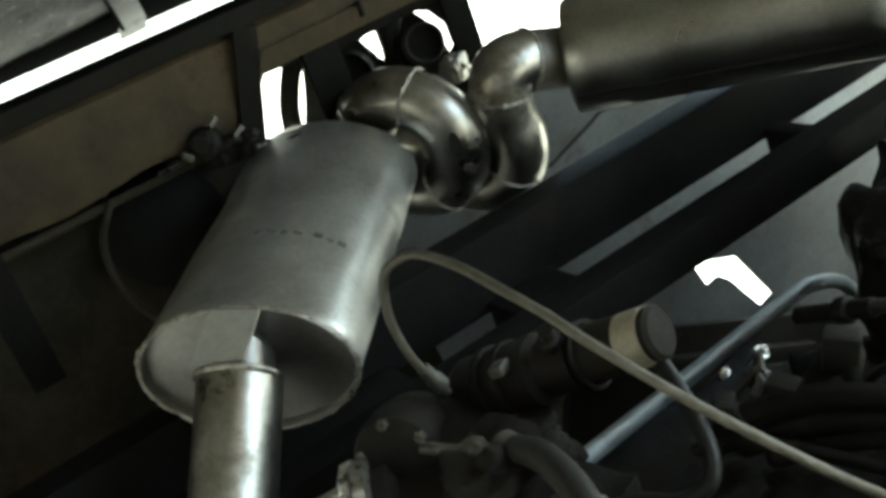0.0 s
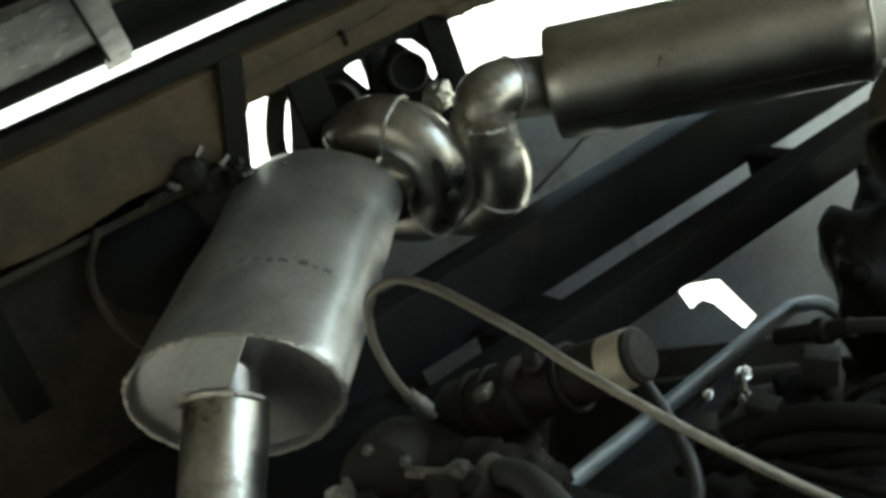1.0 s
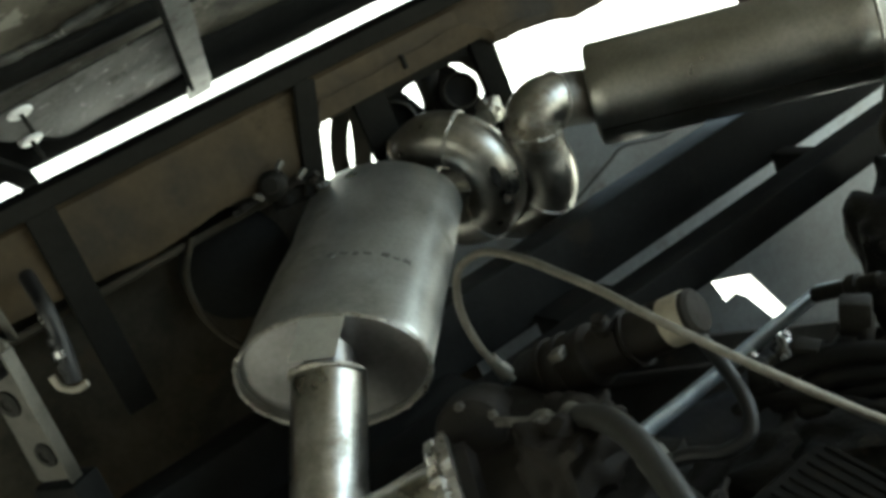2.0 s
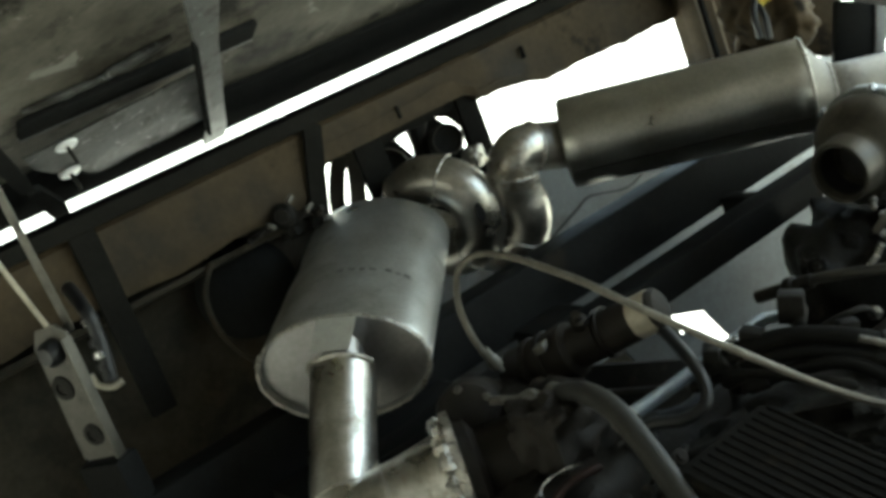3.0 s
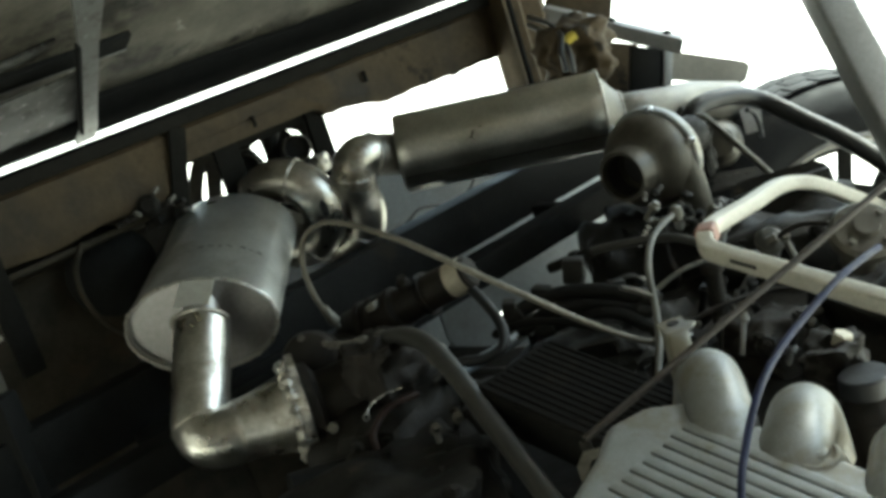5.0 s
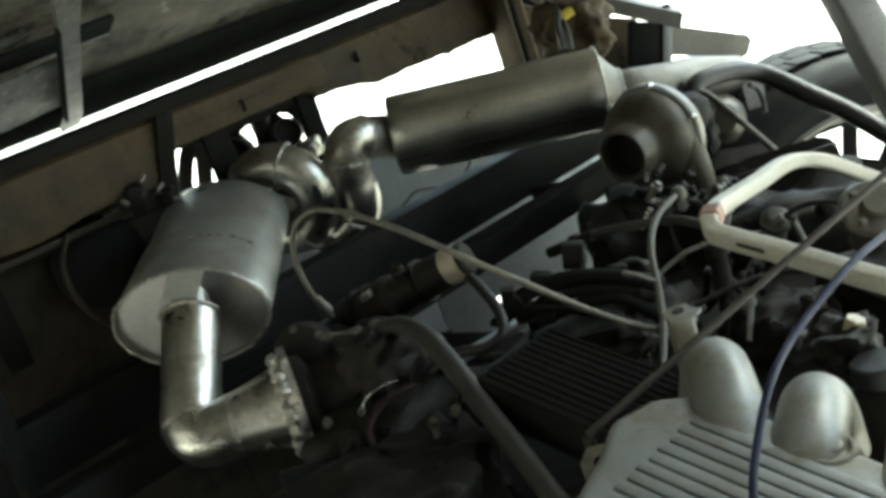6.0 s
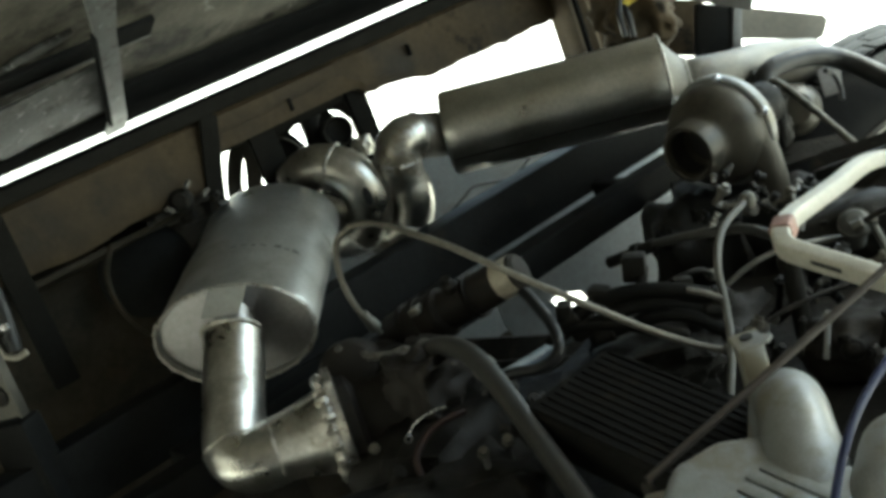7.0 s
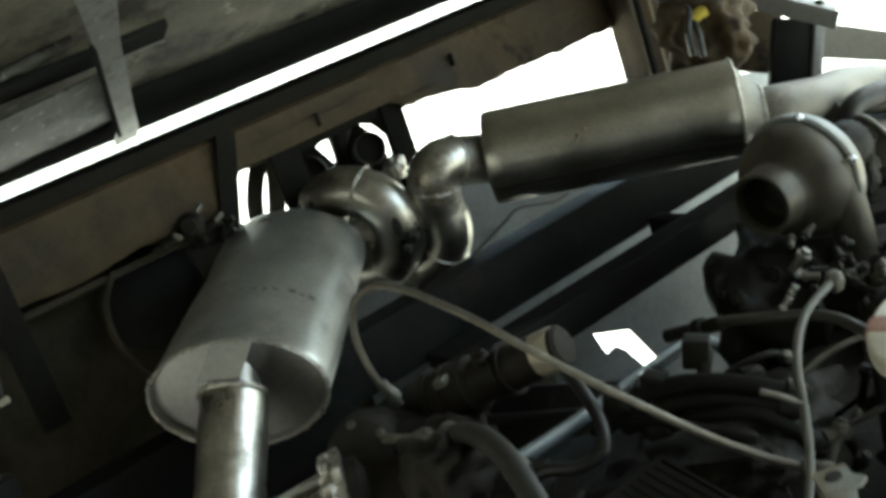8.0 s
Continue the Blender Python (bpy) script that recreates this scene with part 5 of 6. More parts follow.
part("lug", casting(14, (0.868, 0.592, 1.035), (0.024, 0.02, 0.03), 0.2, 10), M_BRACKET, act)
cap_jar = thing("fluid_bottle", (0.40, 0.12, 0.95), "small fluid bottle with black screw cap", "bottle")
part("bottle", lathe((0.395, 0.115, 0.92), (0, 0, 1), [(0, 0), (0.028, 0), (0.03, 0.01), (0.03, 0.04), (0.018, 0.055), (0.018, 0.062)], 28), M_IRON, cap_jar)
part("screw_cap", lathe((0.395, 0.115, 0.978), (0, 0, 1), [(0.018, 0), (0.022, 0.0), (0.022, 0.014), (0.020, 0.016), (0, 0.016)], 28), M_RUBBER, cap_jar, "black ribbed cap")
brass = thing("brass_fitting", (0.42, 0.16, 0.96), "brown corroded pipe fitting beside the manifold", "fitting")
part("body", casting(15, (0.425, 0.157, 0.985), (0.05, 0.045, 0.04), 0.35, 20), M_IRON, brass)
part("nut", lathe((0.425, 0.150, 1.002), (0.2, -0.4, 0.9), [(0, 0.012), (0.008, 0.012), (0.009, 0.010), (0.009, 0)], 6), M_BAND, brass, "tarnished nut", smooth=20)
# bracket, plate and wires beyond the long muffler
angle = thing("angle_iron", (1.151, 0.781, 1.153), "grey drilled angle iron bolted to a post", "bracket")
a0, a1 = V(1.037, 0.938, 1.264), V(1.103, 0.742, 1.165)
part("flange", bar(a0, a1, 0.026, 0.004, 0.001), M_POLE, angle)
part("web", bar(a0 + V(-0.011, -0.006, -0.012), a1 + V(-0.011, -0.006, -0.012), 0.004, 0.024, 0.001), M_POLE, angle)
for t in (0.1, 0.5):
    hex_bolt(a1.lerp(a0, t) + V(0, 0, 0.002), (0, 0, 1), 0.006, 0.005, angle, M_GREASE)
flatp = thing("flat_plate", (1.16, 0.75, 1.07), "drab flat plate with a rounded end beyond the muffler", "plate")
px_ = (V(1.220, 0.710, 1.085) - V(1.134, 0.797, 1.146)).normalized()
pz_ = px_.cross(V(1.109, 0.797, 1.094) - V(1.134, 0.797, 1.146)).normalized()
FPM = Matrix((px_, pz_.cross(px_), pz_)).transposed().to_4x4()
FPM.translation = V(1.134, 0.797, 1.146)
part("sheet", plate([(-0.04, 0.004), (0.128, -0.001), (0.136, 0.006), (0.133, 0.030), (0.125, 0.036), (-0.04, 0.055)], FPM, 0.004), M_CARD, flatp)
post = thing("dark_post", (1.085, 0.80, 1.0), "black post with a grey edge behind the muffler", "post")
part("post", bar((1.096, 0.806, 1.160), (1.055, 0.806, 1.075), 0.055, 0.018, 0.003, up=(0.6, 0.8, 0)), M_CHASSIS, post)
part("edge", bar((1.118, 0.782, 1.156), (1.082, 0.782, 1.080), 0.014, 0.012, 0.002, up=(0.6, 0.8, 0)), M_POLE, post, "grey edge strip")
pale = thing("pale_bracket", (1.047, 0.615, 1.02), "pale grey folded bracket behind the actuator", "bracket")
part("face", plate([(-0.014, -0.022), (0.010, -0.022), (0.018, 0.012), (0.010, 0.022), (-0.012, 0.018)], Matrix.Translation((1.047, 0.615, 1.039)) @ frame_of((-0.55, -0.5, 0.6)).to_4x4(), 0.003), M_POLE, pale)
part("wire", tube([(1.02, 0.60, 1.060), (1.035, 0.60, 1.050), (1.038, 0.597, 1.030), (1.03, 0.593, 1.015)], 0.0035, 8, 6), M_RUBBER, pale, smooth=60)
guard = thing("heat_guard", (0.87, 0.57, 0.97), "dark grey bent heat guard below the actuator", "guard")
part("sheet", plate([(-0.05, -0.012), (0.055, -0.016), (0.060, 0.004), (0.0, 0.016), (-0.05, 0.010)], Matrix.Translation((0.880, 0.565, 1.000)) @ frame_of((-0.35, -0.45, 0.8)).to_4x4(), 0.004), M_GREASE, guard)
part("stay", bar((0.84, 0.60, 1.01), (0.93, 0.53, 0.985), 0.010, 0.008, 0.002), M_GREASE, guard)
wires = thing("wiring_loom", (0.93, 0.82, 1.2), "black wires with a yellow taped joint", "wiring")
part("wire", tube([(0.985, 0.93, 1.26), (0.94, 0.85, 1.25), (0.905, 0.80, 1.235), (0.885, 0.79, 1.215), (0.878, 0.785, 1.185)], 0.0042, 10, 8), M_RUBBER, wires, smooth=60)
part("wire", tube([(0.97, 0.92, 1.25), (0.915, 0.815, 1.228), (0.893, 0.783, 1.21), (0.888, 0.78, 1.18)], 0.0042, 10, 8), M_RUBBER, wires, smooth=60)
part("yellow_joint", tube([(0.903, 0.800, 1.222), (0.914, 0.790, 1.228), (0.926, 0.783, 1.229)], 0.0075, 12, 4), M_YELLOW, wires, "yellow tape", smooth=60)
part("mud_cake", casting(17, (0.956, 0.820, 1.199), (0.10, 0.09, 0.085), 0.4, 20), M_RAIL, wires, "mud-caked bundle", 180)

foot = thing("pillar_foot", (1.105, 0.893, 1.135), "mud-brown sheet beside the pillar", "sheet")
ff = frame_of((-0.62, -0.74, 0.25))
part("sheet", box((1.105, 0.893, 1.135), (0.078, 0.085, 0.006), ff @ Matrix.Rotation(radians(-22), 3, "Z"), 0.002), M_RAIL, foot)

part("back_sheet", box((1.136, 0.977, 1.200), (0.115, 0.15, 0.006), ff @ Matrix.Rotation(radians(-22), 3, "Z"), 0.002), M_RAIL, foot)

# leaning pole and wheel beyond
pole = thing("leaning_pole", (0.90, 0.3, 0.9), "grey painted square steel pole leaning over the bay", "pole")
part("tube", tube([(1.26, 0.735, 1.66), (1.043, 0.476, 1.264), (0.92, 0.328, 1.04), (0.75, 0.125, 0.73)], 0.024, steps=0, section=rounded(0.048, 0.048, 0.006)), M_POLE, pole, smooth=60)

WA = V(-0.52, -0.85, 0.0).normalized()
WF = V(1.158, 0.554, 0.738)
WC = WF - WA * 0.09
wheel = thing("road_wheel", (WC.x, WC.y, GROUND_Z), "dusty black tyre on a slotted steel rim", "wheel")
tyre = part("tyre", lathe(WC, WA, [(0.205, -0.085), (0.25, -0.098), (0.285, -0.094), (0.305, -0.075), (0.311, -0.03), (0.312, 0.0), (0.311, 0.03), (0.305, 0.062), (0.292, 0.084), (0.255, 0.098), (0.222, 0.090), (0.214, 0.085)], 96), M_TYRE, wheel, "dusty black tyre", smooth=50)
wf = frame_of(WA)
for k in range(44):
    a = 2 * math.pi * k / 44
    for s_ in (-1, 0, 1):
        p = WC + wf @ V(0.3115 * math.cos(a + s_ * 0.05), 0.3115 * math.sin(a + s_ * 0.05), s_ * 0.042)
        part("tread_block", box(p, (0.040, 0.0425, 0.0025), wf @ Matrix.Rotation(a, 3, "Z") @ Matrix.Rotation(radians(90), 3, "Y"), 0.0015), M_TYRE, tyre)
rim = part("rim", lathe(WC, WA, [(0.226, 0.082), (0.227, 0.092), (0.222, 0.096), (0.216, 0.092), (0.210, 0.075), (0.206, 0.05), (0.196, 0.03), (0.196, -0.06), (0.215, -0.085)], 80), M_RIMGREY, wheel, "dusty grey rim flange")
slots = []
for k in range(14):
    a0_ = 2 * math.pi * (k + 0.5) / 14
    slots.append([(r_ * math.cos(a0_ + o), r_ * math.sin(a0_ + o)) for r_, o in ((0.138, -0.14), (0.190, -0.165), (0.190, 0.165), (0.138, 0.14))])
part("disc", plate(circle(0, 0, 0.1965, 64), Matrix.Translation(WC + WA * 0.02) @ wf.to_4x4(), 0.008, holes=slots), M_PANELDARK, wheel, "black slotted wheel disc")
part("hub", lathe(WC, WA, [(0, 0.075), (0.04, 0.07), (0.06, 0.045), (0.075, 0.03), (0.06, 0.0), (0, -0.02)], 28), M_GREASE, wheel, "black hub")

# clutter beneath the ivory bracket
cross = thing("cross_member", (0.93, 0.35, 0.72), "black oily cross member under the engine", "beam")
part("beam", bar((1.05, 0.62, 0.80), (0.86, -0.10, 0.80), 0.10, 0.09, 0.012), M_GREASE, cross)
part("gusset", plate([(0, 0), (0.12, 0), (0.10, 0.05), (0.03, 0.12), (0, 0.12)], Matrix.Translation((0.90, 0.30, 0.84)) @ Matrix.Rotation(radians(90), 4, "X"), 0.012), M_GREASE, cross)
part("splash_plate", box((0.70, 0.36, 0.80), (0.42, 0.62, 0.012), Matrix.Rotation(radians(8), 3, "Y"), 0.004), M_GREASE, cross, "black splash plate")
engine_casting(21, (0.79, 0.44, 0.90), (0.20, 0.16, 0.16), M_GREASE, "steering_box", "black greasy steering box")
engine_casting(22, (0.66, 0.20, 0.90), (0.18, 0.16, 0.14), M_GREASE, "alternator_casting", "black oily alternator casting")
engine_casting(23, (0.535, 0.300, 0.945), (0.075, 0.07, 0.05), M_IRON, "thermostat_cover", "brown corroded thermostat cover")
prop = thing("support_prop", (0.52, 0.34, 0.93), "dark steel prop under the ivory bracket", "prop")
part("prop", tube([(0.532, 0.345, 1.03), (0.524, 0.342, 0.992), (0.514, 0.338, 0.94)], 0.009, 18, 0), M_GREASE, prop)
part("collar", lathe((0.532, 0.345, 1.026), (0.1, 0, 1), [(0.009, -0.004), (0.012, -0.004), (0.012, 0.005), (0.008, 0.008), (0, 0.008)], 20), M_IRON, prop)
cup = thing("vacuum_cup", (0.66, 0.36, 0.98), "grey domed vacuum cup with a bright bolt", "vacuum unit")
part("dome", lathe((0.657, 0.358, 1.003), (-0.45, -0.5, 0.75), [(0.012, -0.03), (0.013, 0.0), (0.0155, 0.002), (0.0155, 0.007), (0.013, 0.010), (0.009, 0.016), (0, 0.018)], 28), M_GREYHOSE, cup)
part("rim_band", lathe((0.657, 0.358, 1.003), (-0.45, -0.5, 0.75), [(0.0156, 0.001), (0.0166, 0.001), (0.0166, 0.008), (0.0156, 0.008)], 28), M_BRACKET, cup, "grey crimped rim")
hex_bolt((0.648, 0.332, 1.012), (-0.5, -0.6, 0.6), 0.005, 0.008, cup, M_BRACKET)
part("stem", tube([(0.652, 0.334, 1.006), (0.648, 0.325, 0.985), (0.640, 0.318, 0.955)], 0.004, 10, 4), M_BRACKET, cup, "thin grey stem")
tagp = tagged(part("grey_tag", box((0.589, 0.276, 0.945), (0.024, 0.004, 0.034), Matrix.Rotation(radians(-40), 3, "Z"), 0.001), M_POLE), "small grey metal tag plate on the engine", "plate")
ends = thing("dark_pipe", (0.155, 0.525, 0.96), "dark bluish pipe stub low beside the flange", "pipe")
part("stub", tube([(0.10, 0.545, 0.985), (0.155, 0.525, 0.975), (0.18, 0.518, 0.968)], 0.016, 22, 4), M_CHASSIS, ends, smooth=60)
part("collar", lathe((0.172, 0.520, 0.970), (0.9, -0.25, -0.2), [(0.016, -0.006), (0.019, -0.005), (0.019, 0.004), (0.015, 0.006), (0, 0.006)], 22), M_CHASSIS, ends)
lip = thing("reddish_lip", (0.2, 0.49, 0.99), "thin reddish brown rubber edge strip on the casting", "strip")
part("strip", tube([(0.168, 0.488, 0.998), (0.175, 0.494, 1.012), (0.203, 0.500, 1.022), (0.238, 0.496, 1.020)], 0.0035, 10, 6), M_REDBROWN, lip, smooth=60)
thinw = thing("black_wire", (0.80, 1.03, 1.1), "thin black wire hanging in front of the grey sheet", "wire")
part("wire", tube([(0.665, 1.060, 1.000), (0.682, 1.060, 1.005), (0.733, 1.060, 1.020), (0.763, 1.060, 1.027), (0.830, 1.060, 1.010), (0.873, 1.060, 1.019), (0.892, 1.060, 1.035)], 0.0024, 8, 6), M_RUBBER, thinw, smooth=60)

# more fittings among the engine parts
inner = thing("inner_guard", (0.858, 0.461, 0.977), "black splash guard inside the wheel", "guard")
part("sheet", plate(rounded(0.13, 0.085, 0.02), Matrix.Translation((0.858, 0.461, 0.977)) @ frame_of((-0.55, -0.55, 0.6)).to_4x4(), 0.004), M_GREASE, inner)
part("fold", bar(V(0.858, 0.461, 0.977) + V(-0.05, 0.04, 0.02), V(0.858, 0.461, 0.977) + V(0.05, -0.04, 0.02), 0.008, 0.014, 0.002), M_GREASE, inner)
hubd = thing("fan_hub", (0.585, 0.199, 1.044), "dusty grey brown cast fan hub", "hub")
HD = (-0.35, -0.5, 0.79)
part("disc", lathe((0.585, 0.199, 1.044), HD, [(0, 0.010), (0.012, 0.010), (0.014, 0.004), (0.030, 0.003), (0.034, -0.001), (0.034, -0.010), (0.020, -0.014), (0.018, -0.05), (0, -0.05)], 36), M_TURBO, hubd)
for k in range(4):
    a = k * math.pi / 2 + 0.5
    hex_bolt(V(0.585, 0.199, 1.044) + frame_of(HD) @ V(0.023 * math.cos(a), 0.023 * math.sin(a), 0.003), HD, 0.0038, 0.004, hubd, M_BRACKET)


def fuel_line(name, pts, r, mat, label, nuts=True):
    """A thin pipe with a union nut at each end."""
    th = thing(name, pts[0], label, "pipe", group="thin lines on the engine")
    part("pipe", tube(pts, r, 10, 6), mat, th, smooth=60)
    if nuts:
        for p, q in ((pts[0], pts[1]), (pts[-1], pts[-2])):
            d_ = (V(*q) - V(*p)).normalized()
            part("nut", lathe(V(*p), d_, [(0, -0.004), (r * 2.1, -0.004), (r * 2.1, 0.006), (r * 1.3, 0.008)], 6), M_BRACKET, th, smooth=20)
    return th


fuel_line("fuel_line", [(0.50, 0.42, 1.00), (0.55, 0.40, 1.015), (0.60, 0.38, 1.01), (0.66, 0.37, 0.99)], 0.0028, M_BRACKET, "thin grey steel fuel line")
fuel_line("fuel_line", [(0.47, 0.36, 0.985), (0.52, 0.335, 0.99), (0.57, 0.31, 0.985), (0.60, 0.27, 0.975)], 0.0026, M_IRON, "thin rusty fuel line")
fuel_line("fuel_line", [(0.62, 0.33, 1.02), (0.64, 0.30, 1.03), (0.65, 0.25, 1.02), (0.64, 0.20, 0.99)], 0.0028, M_IRON, "thin rusty fuel line beside the vacuum cup")
fuel_line("brake_line", [(0.45, 0.47, 1.00), (0.47, 0.45, 1.025), (0.50, 0.43, 1.03), (0.53, 0.44, 1.01)], 0.003, M_GREASE, "black brake line bend")
clut = thing("injector_row", (0.56, 0.36, 0.98), "row of small dirty injector bolts and clips", "fittings")
rng2 = random.Random(11)
for k in range(34):
    p = V(rng2.uniform(0.46, 0.72), rng2.uniform(0.20, 0.44), rng2.uniform(0.955, 0.995))
    d = V(rng2.uniform(-0.7, 0.5), rng2.uniform(-0.9, 0.2), rng2.uniform(0.2, 1.0)).normalized()
    l, r = rng2.uniform(0.010, 0.034), rng2.uniform(0.0018, 0.0055)
    part("stud", lathe(p - d * l, d, [(0, -0.02), (r, -0.02), (r, l * 0.6), (r * 1.7, l * 0.62), (r * 1.7, l * 0.85), (r, l * 0.87), (r, l), (0, l)], 8), (M_GREASE, M_BRACKET, M_IRON, M_POLE, M_GREASE, M_BRACKET)[k % 6], clut)
low = thing("pump_studs", (0.2, 0.5, 0.97), "small dirty bolts round the pump housing", "fittings")
for k in range(22):
    p = V(rng2.uniform(0.14, 0.30), rng2.uniform(0.44, 0.58), rng2.uniform(0.985, 1.012))
    d = V(rng2.uniform(-0.8, 0.3), rng2.uniform(-0.9, 0.1), rng2.uniform(0.2, 0.9)).normalized()
    l, r = rng2.uniform(0.010, 0.026), rng2.uniform(0.0018, 0.0045)
    part("stud", lathe(p - d * l, d, [(0, -0.02), (r, -0.02), (r, l * 0.6), (r * 1.7, l * 0.62), (r * 1.7, l * 0.85), (r, l * 0.87), (r, l), (0, l)], 8), (M_GREASE, M_IRON, M_GREASE, M_IRON, M_BRACKET)[k % 5], low)
cabl = thing("black_cable", (0.766, 1.000, 0.873), "black cable hanging before the grey sheet", "cable")
part("cable", tube([(0.766, 1.000, 0.873), (0.798, 1.000, 0.864), (0.854, 1.000, 0.842), (0.906, 1.000, 0.813), (0.961, 1.000, 0.776), (1.012, 1.000, 0.743), (1.052, 1.000, 0.714)], 0.0042, 10, 6), M_RUBBER, cabl, smooth=60)
mnt = thing("engine_mount", (0.660, 0.87, 0.60), "black oily engine mount plate beneath the zinc pipe", "mount")
mdir = V(0.8967, 0.0, -0.4426)
part("plate", bar(V(0.525, 0.870, 0.914) - mdir * 0.06 + V(0, 0, -0.106), V(0.794, 0.870, 0.782) + mdir * 0.03 + V(0, 0, -0.106), 0.012, 0.18, 0.004), M_GREASE, mnt)
part("rib", bar(V(0.525, 0.870, 0.914) - mdir * 0.05 + V(0, -0.012, -0.046), V(0.794, 0.870, 0.782) + V(0, -0.012, -0.046), 0.014, 0.012, 0.003), M_GREASE, mnt)
tagw = thing("white_tag", (0.471, 0.416, 0.942), "small torn white plastic tag on the engine", "tag")
part("tag", plate([(-0.007, -0.008), (-0.003, -0.010), (0.002, -0.004), (0.008, -0.003), (0.006, 0.010), (-0.001, 0.003)], Matrix.Translation((0.471, 0.416, 0.942)) @ frame_of((-0.5, -0.6, 0.6)).to_4x4(), 0.001), M_TAG, tagw)
part("tie", tube([V(0.471, 0.416, 0.942), V(0.471, 0.416, 0.942) + V(0.004, 0.004, -0.012), V(0.471, 0.416, 0.942) + V(0.006, 0.008, -0.03)], 0.001, 6, 4), M_GREASE, tagw)

# dark hoses and connectors bundled over the engine
bundle = thing("hose_bundle", (0.38, 0.39, 1.03), "bundle of greasy black hoses and plugs over the engine", "hoses")
for pts_, r_ in (([(0.368, 0.476, 1.042), (0.382, 0.460, 1.050), (0.406, 0.432, 1.053), (0.432, 0.402, 1.044), (0.462, 0.374, 1.023)], 0.0078), ([(0.372, 0.466, 1.030), (0.392, 0.440, 1.040), (0.418, 0.410, 1.036), (0.454, 0.378, 1.014)], 0.0068), ([(0.380, 0.450, 1.022), (0.402, 0.422, 1.027), (0.428, 0.392, 1.022), (0.456, 0.368, 0.988)], 0.0064), ([(0.352, 0.482, 1.032), (0.365, 0.455, 1.038), (0.382, 0.422, 1.032), (0.408, 0.386, 1.014)], 0.0042), ([(0.435, 0.434, 1.058), (0.422, 0.430, 1.046), (0.404, 0.440, 1.032), (0.386, 0.458, 1.020)], 0.0046)):
    hs = part("hose", tube(pts_, r_, 14, 8), M_COVER, bundle, smooth=60)
    for k_ in (0, -1):
        p_, q_ = V(*pts_[k_]), V(*pts_[1 if k_ == 0 else -2])
        part("hose_end", lathe(p_, q_ - p_, [(0, -0.010), (r_ * 0.8, -0.010), (r_ * 1.25, -0.006), (r_ * 1.25, 0.010), (r_ * 1.02, 0.012)], 14), M_GREASE, hs)
for at_, sz_, rz_ in (((0.368, 0.478, 1.051), (0.020, 0.014, 0.018), 40), ((0.396, 0.454, 1.058), (0.016, 0.020, 0.012), 20), ((0.434, 0.440, 1.066), (0.018, 0.022, 0.026), 35), ((0.448, 0.402, 1.042), (0.014, 0.018, 0.014), 60)):
    part("plug", box(at_, sz_, Matrix.Rotation(radians(rz_), 3, "Z") @ Matrix.Rotation(radians(12), 3, "X"), 0.003), M_GREASE, bundle, "black plug")
part("under_casting", casting(31, (0.415, 0.425, 0.984), (0.10, 0.10, 0.05), 0.3, 40), M_GREASE, bundle, "greasy black casting")

# clevis and bolts where the rod ends
clevis = thing("rod_clevis", (0.165, 0.205, 0.98), "small dirty steel clevis with bolts at the rod end", "bracket")
part("yoke", plate([(-0.012, -0.022), (0.012, -0.022), (0.014, 0.006), (0.006, 0.016), (-0.006, 0.016), (-0.014, 0.006)], Matrix.Translation((0.170, 0.210, 1.018)) @ frame_of((-0.6, -0.6, 0.5)).to_4x4(), 0.006, holes=[circle(0.0, 0.004, 0.0045)]), M_BRACKET, clevis, "worn grey yoke")
for k, p_ in enumerate(((0.158, 0.196, 1.008), (0.148, 0.204, 0.996), (0.172, 0.186, 0.998), (0.140, 0.214, 1.006))):
    hex_bolt(p_, (-0.5, -0.6, 0.6), 0.0055 - 0.0006 * k, 0.010, clevis, (M_BRIGHT, M_BRACKET, M_IRON, M_BRACKET)[k])
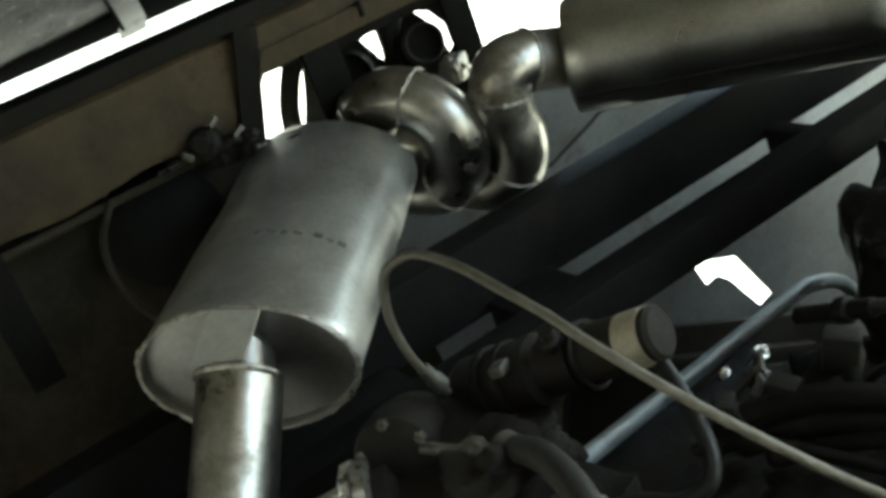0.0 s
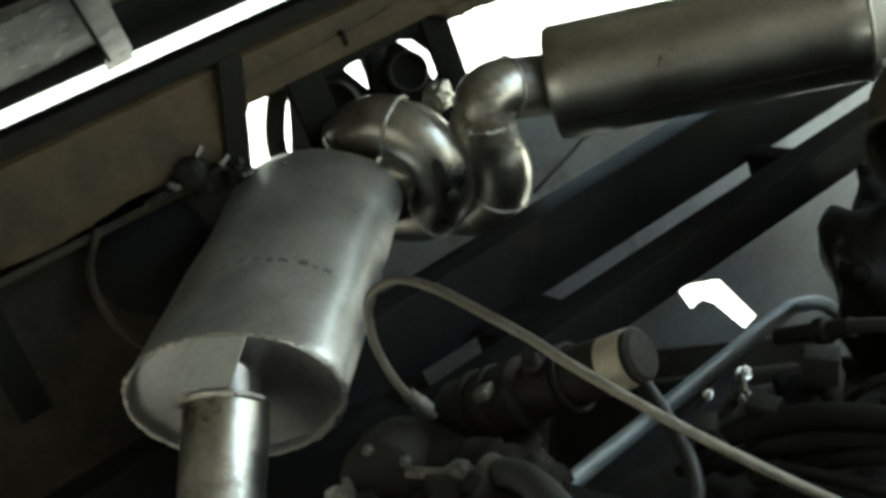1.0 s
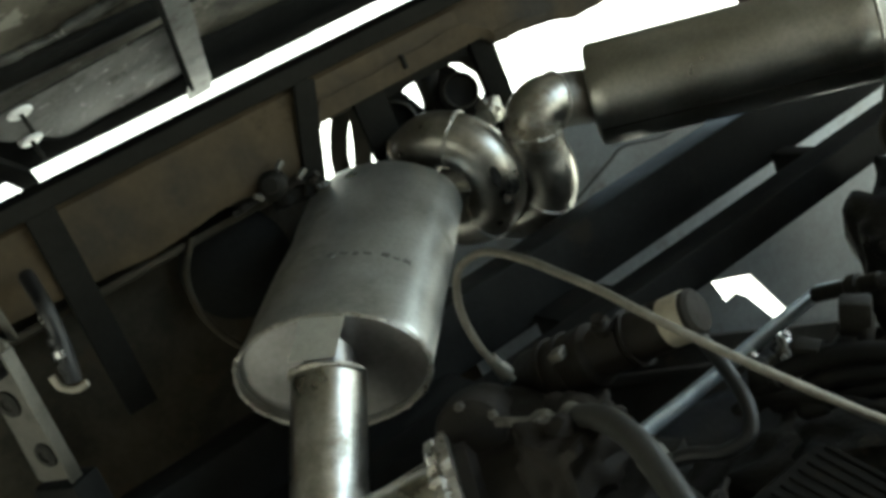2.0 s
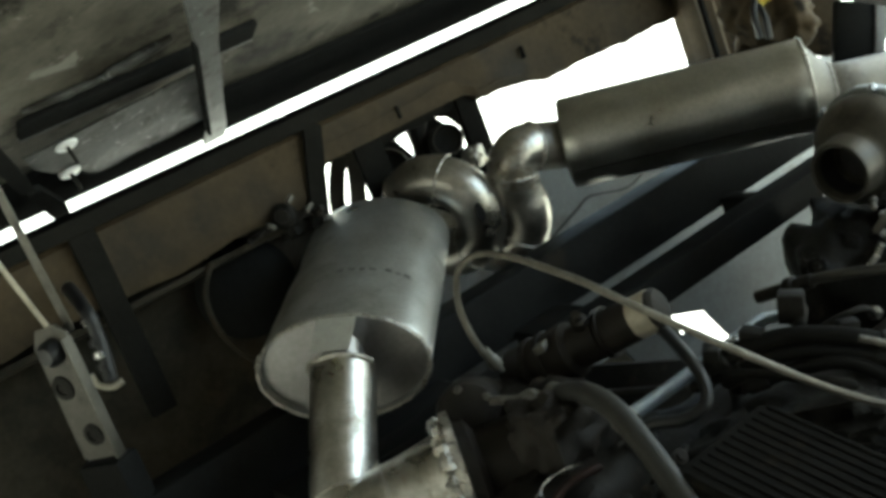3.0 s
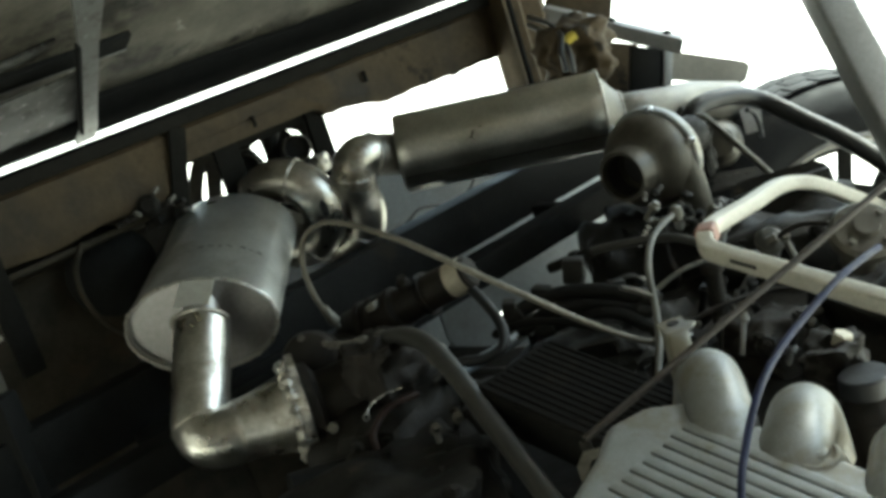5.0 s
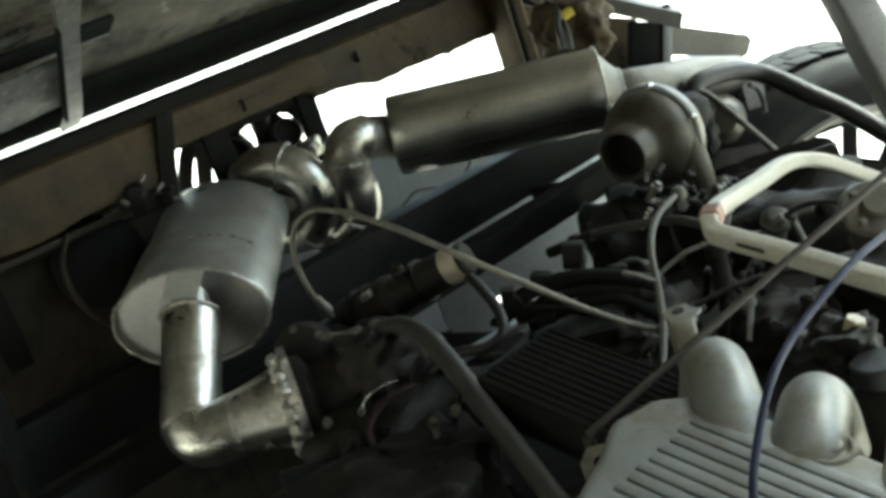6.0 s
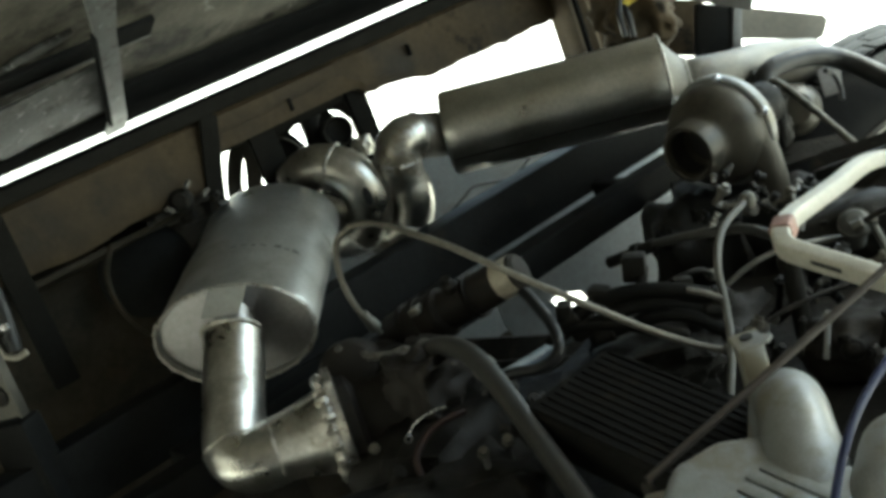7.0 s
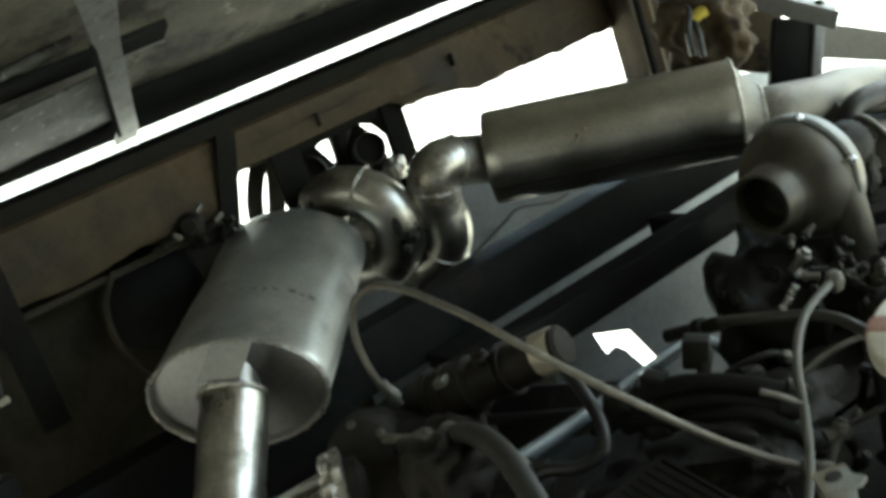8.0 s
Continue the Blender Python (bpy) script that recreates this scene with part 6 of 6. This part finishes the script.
part("stay", tube([(0.150, 0.210, 1.000), (0.140, 0.226, 0.985), (0.128, 0.236, 0.955)], 0.005, 12, 6), M_IRON, clevis, "rusty stay", smooth=60)
part("arm", bar((0.168, 0.214, 1.008), (0.128, 0.180, 0.980), 0.014, 0.006, 0.002), M_GREASE, clevis)

# bright fittings beside the zinc pipe
fit = thing("pipe_fittings", (0.487, 0.582, 0.92), "bright zinc nuts and reddish wire on a dark valve", "fitting")
part("valve", lathe((0.487, 0.580, 0.900), (-0.1, -0.1, 1), [(0, 0), (0.016, 0), (0.016, 0.045), (0.011, 0.052), (0.011, 0.074), (0.007, 0.078), (0, 0.078)], 20), M_GREASE, fit, "dark valve body")
for k, (p_, d_, r_, l_) in enumerate((((0.494, 0.588, 0.982), (0.3, -0.6, 0.7), 0.0060, 0.010), ((0.486, 0.580, 0.976), (-0.5, -0.5, 0.6), 0.0050, 0.012), ((0.474, 0.566, 0.978), (0.4, -0.5, 0.7), 0.0066, 0.009), ((0.466, 0.598, 0.980), (-0.2, -0.7, 0.6), 0.0042, 0.010), ((0.472, 0.585, 0.972), (0.6, -0.4, 0.6), 0.0040, 0.014))):
    nut = part("nut", lathe(V(*p_), d_, [(0, -0.012), (r_ * 0.6, -0.012), (r_ * 0.6, 0), (r_, 0), (r_, l_ * 0.6), (r_ * 0.55, l_ * 0.65), (r_ * 0.55, l_), (r_ * 0.3, l_), (r_ * 0.3, l_ * 0.5), (0, l_ * 0.5)], 6 if k % 2 else 14), (M_BRIGHT, M_BRACKET, M_POLE, M_BRIGHT, M_BRACKET)[k], fit, "bright zinc nut", smooth=20)
part("link", tube([(0.494, 0.588, 0.986), (0.486, 0.576, 0.990), (0.476, 0.566, 0.986)], 0.0022, 10, 5), M_BRACKET, fit, "bent steel link", smooth=60)
part("wire", tube([(0.480, 0.572, 0.980), (0.472, 0.556, 0.978), (0.462, 0.552, 0.964), (0.464, 0.560, 0.935)], 0.0028, 10, 6), M_REDBROWN, fit, "reddish wire", smooth=60)
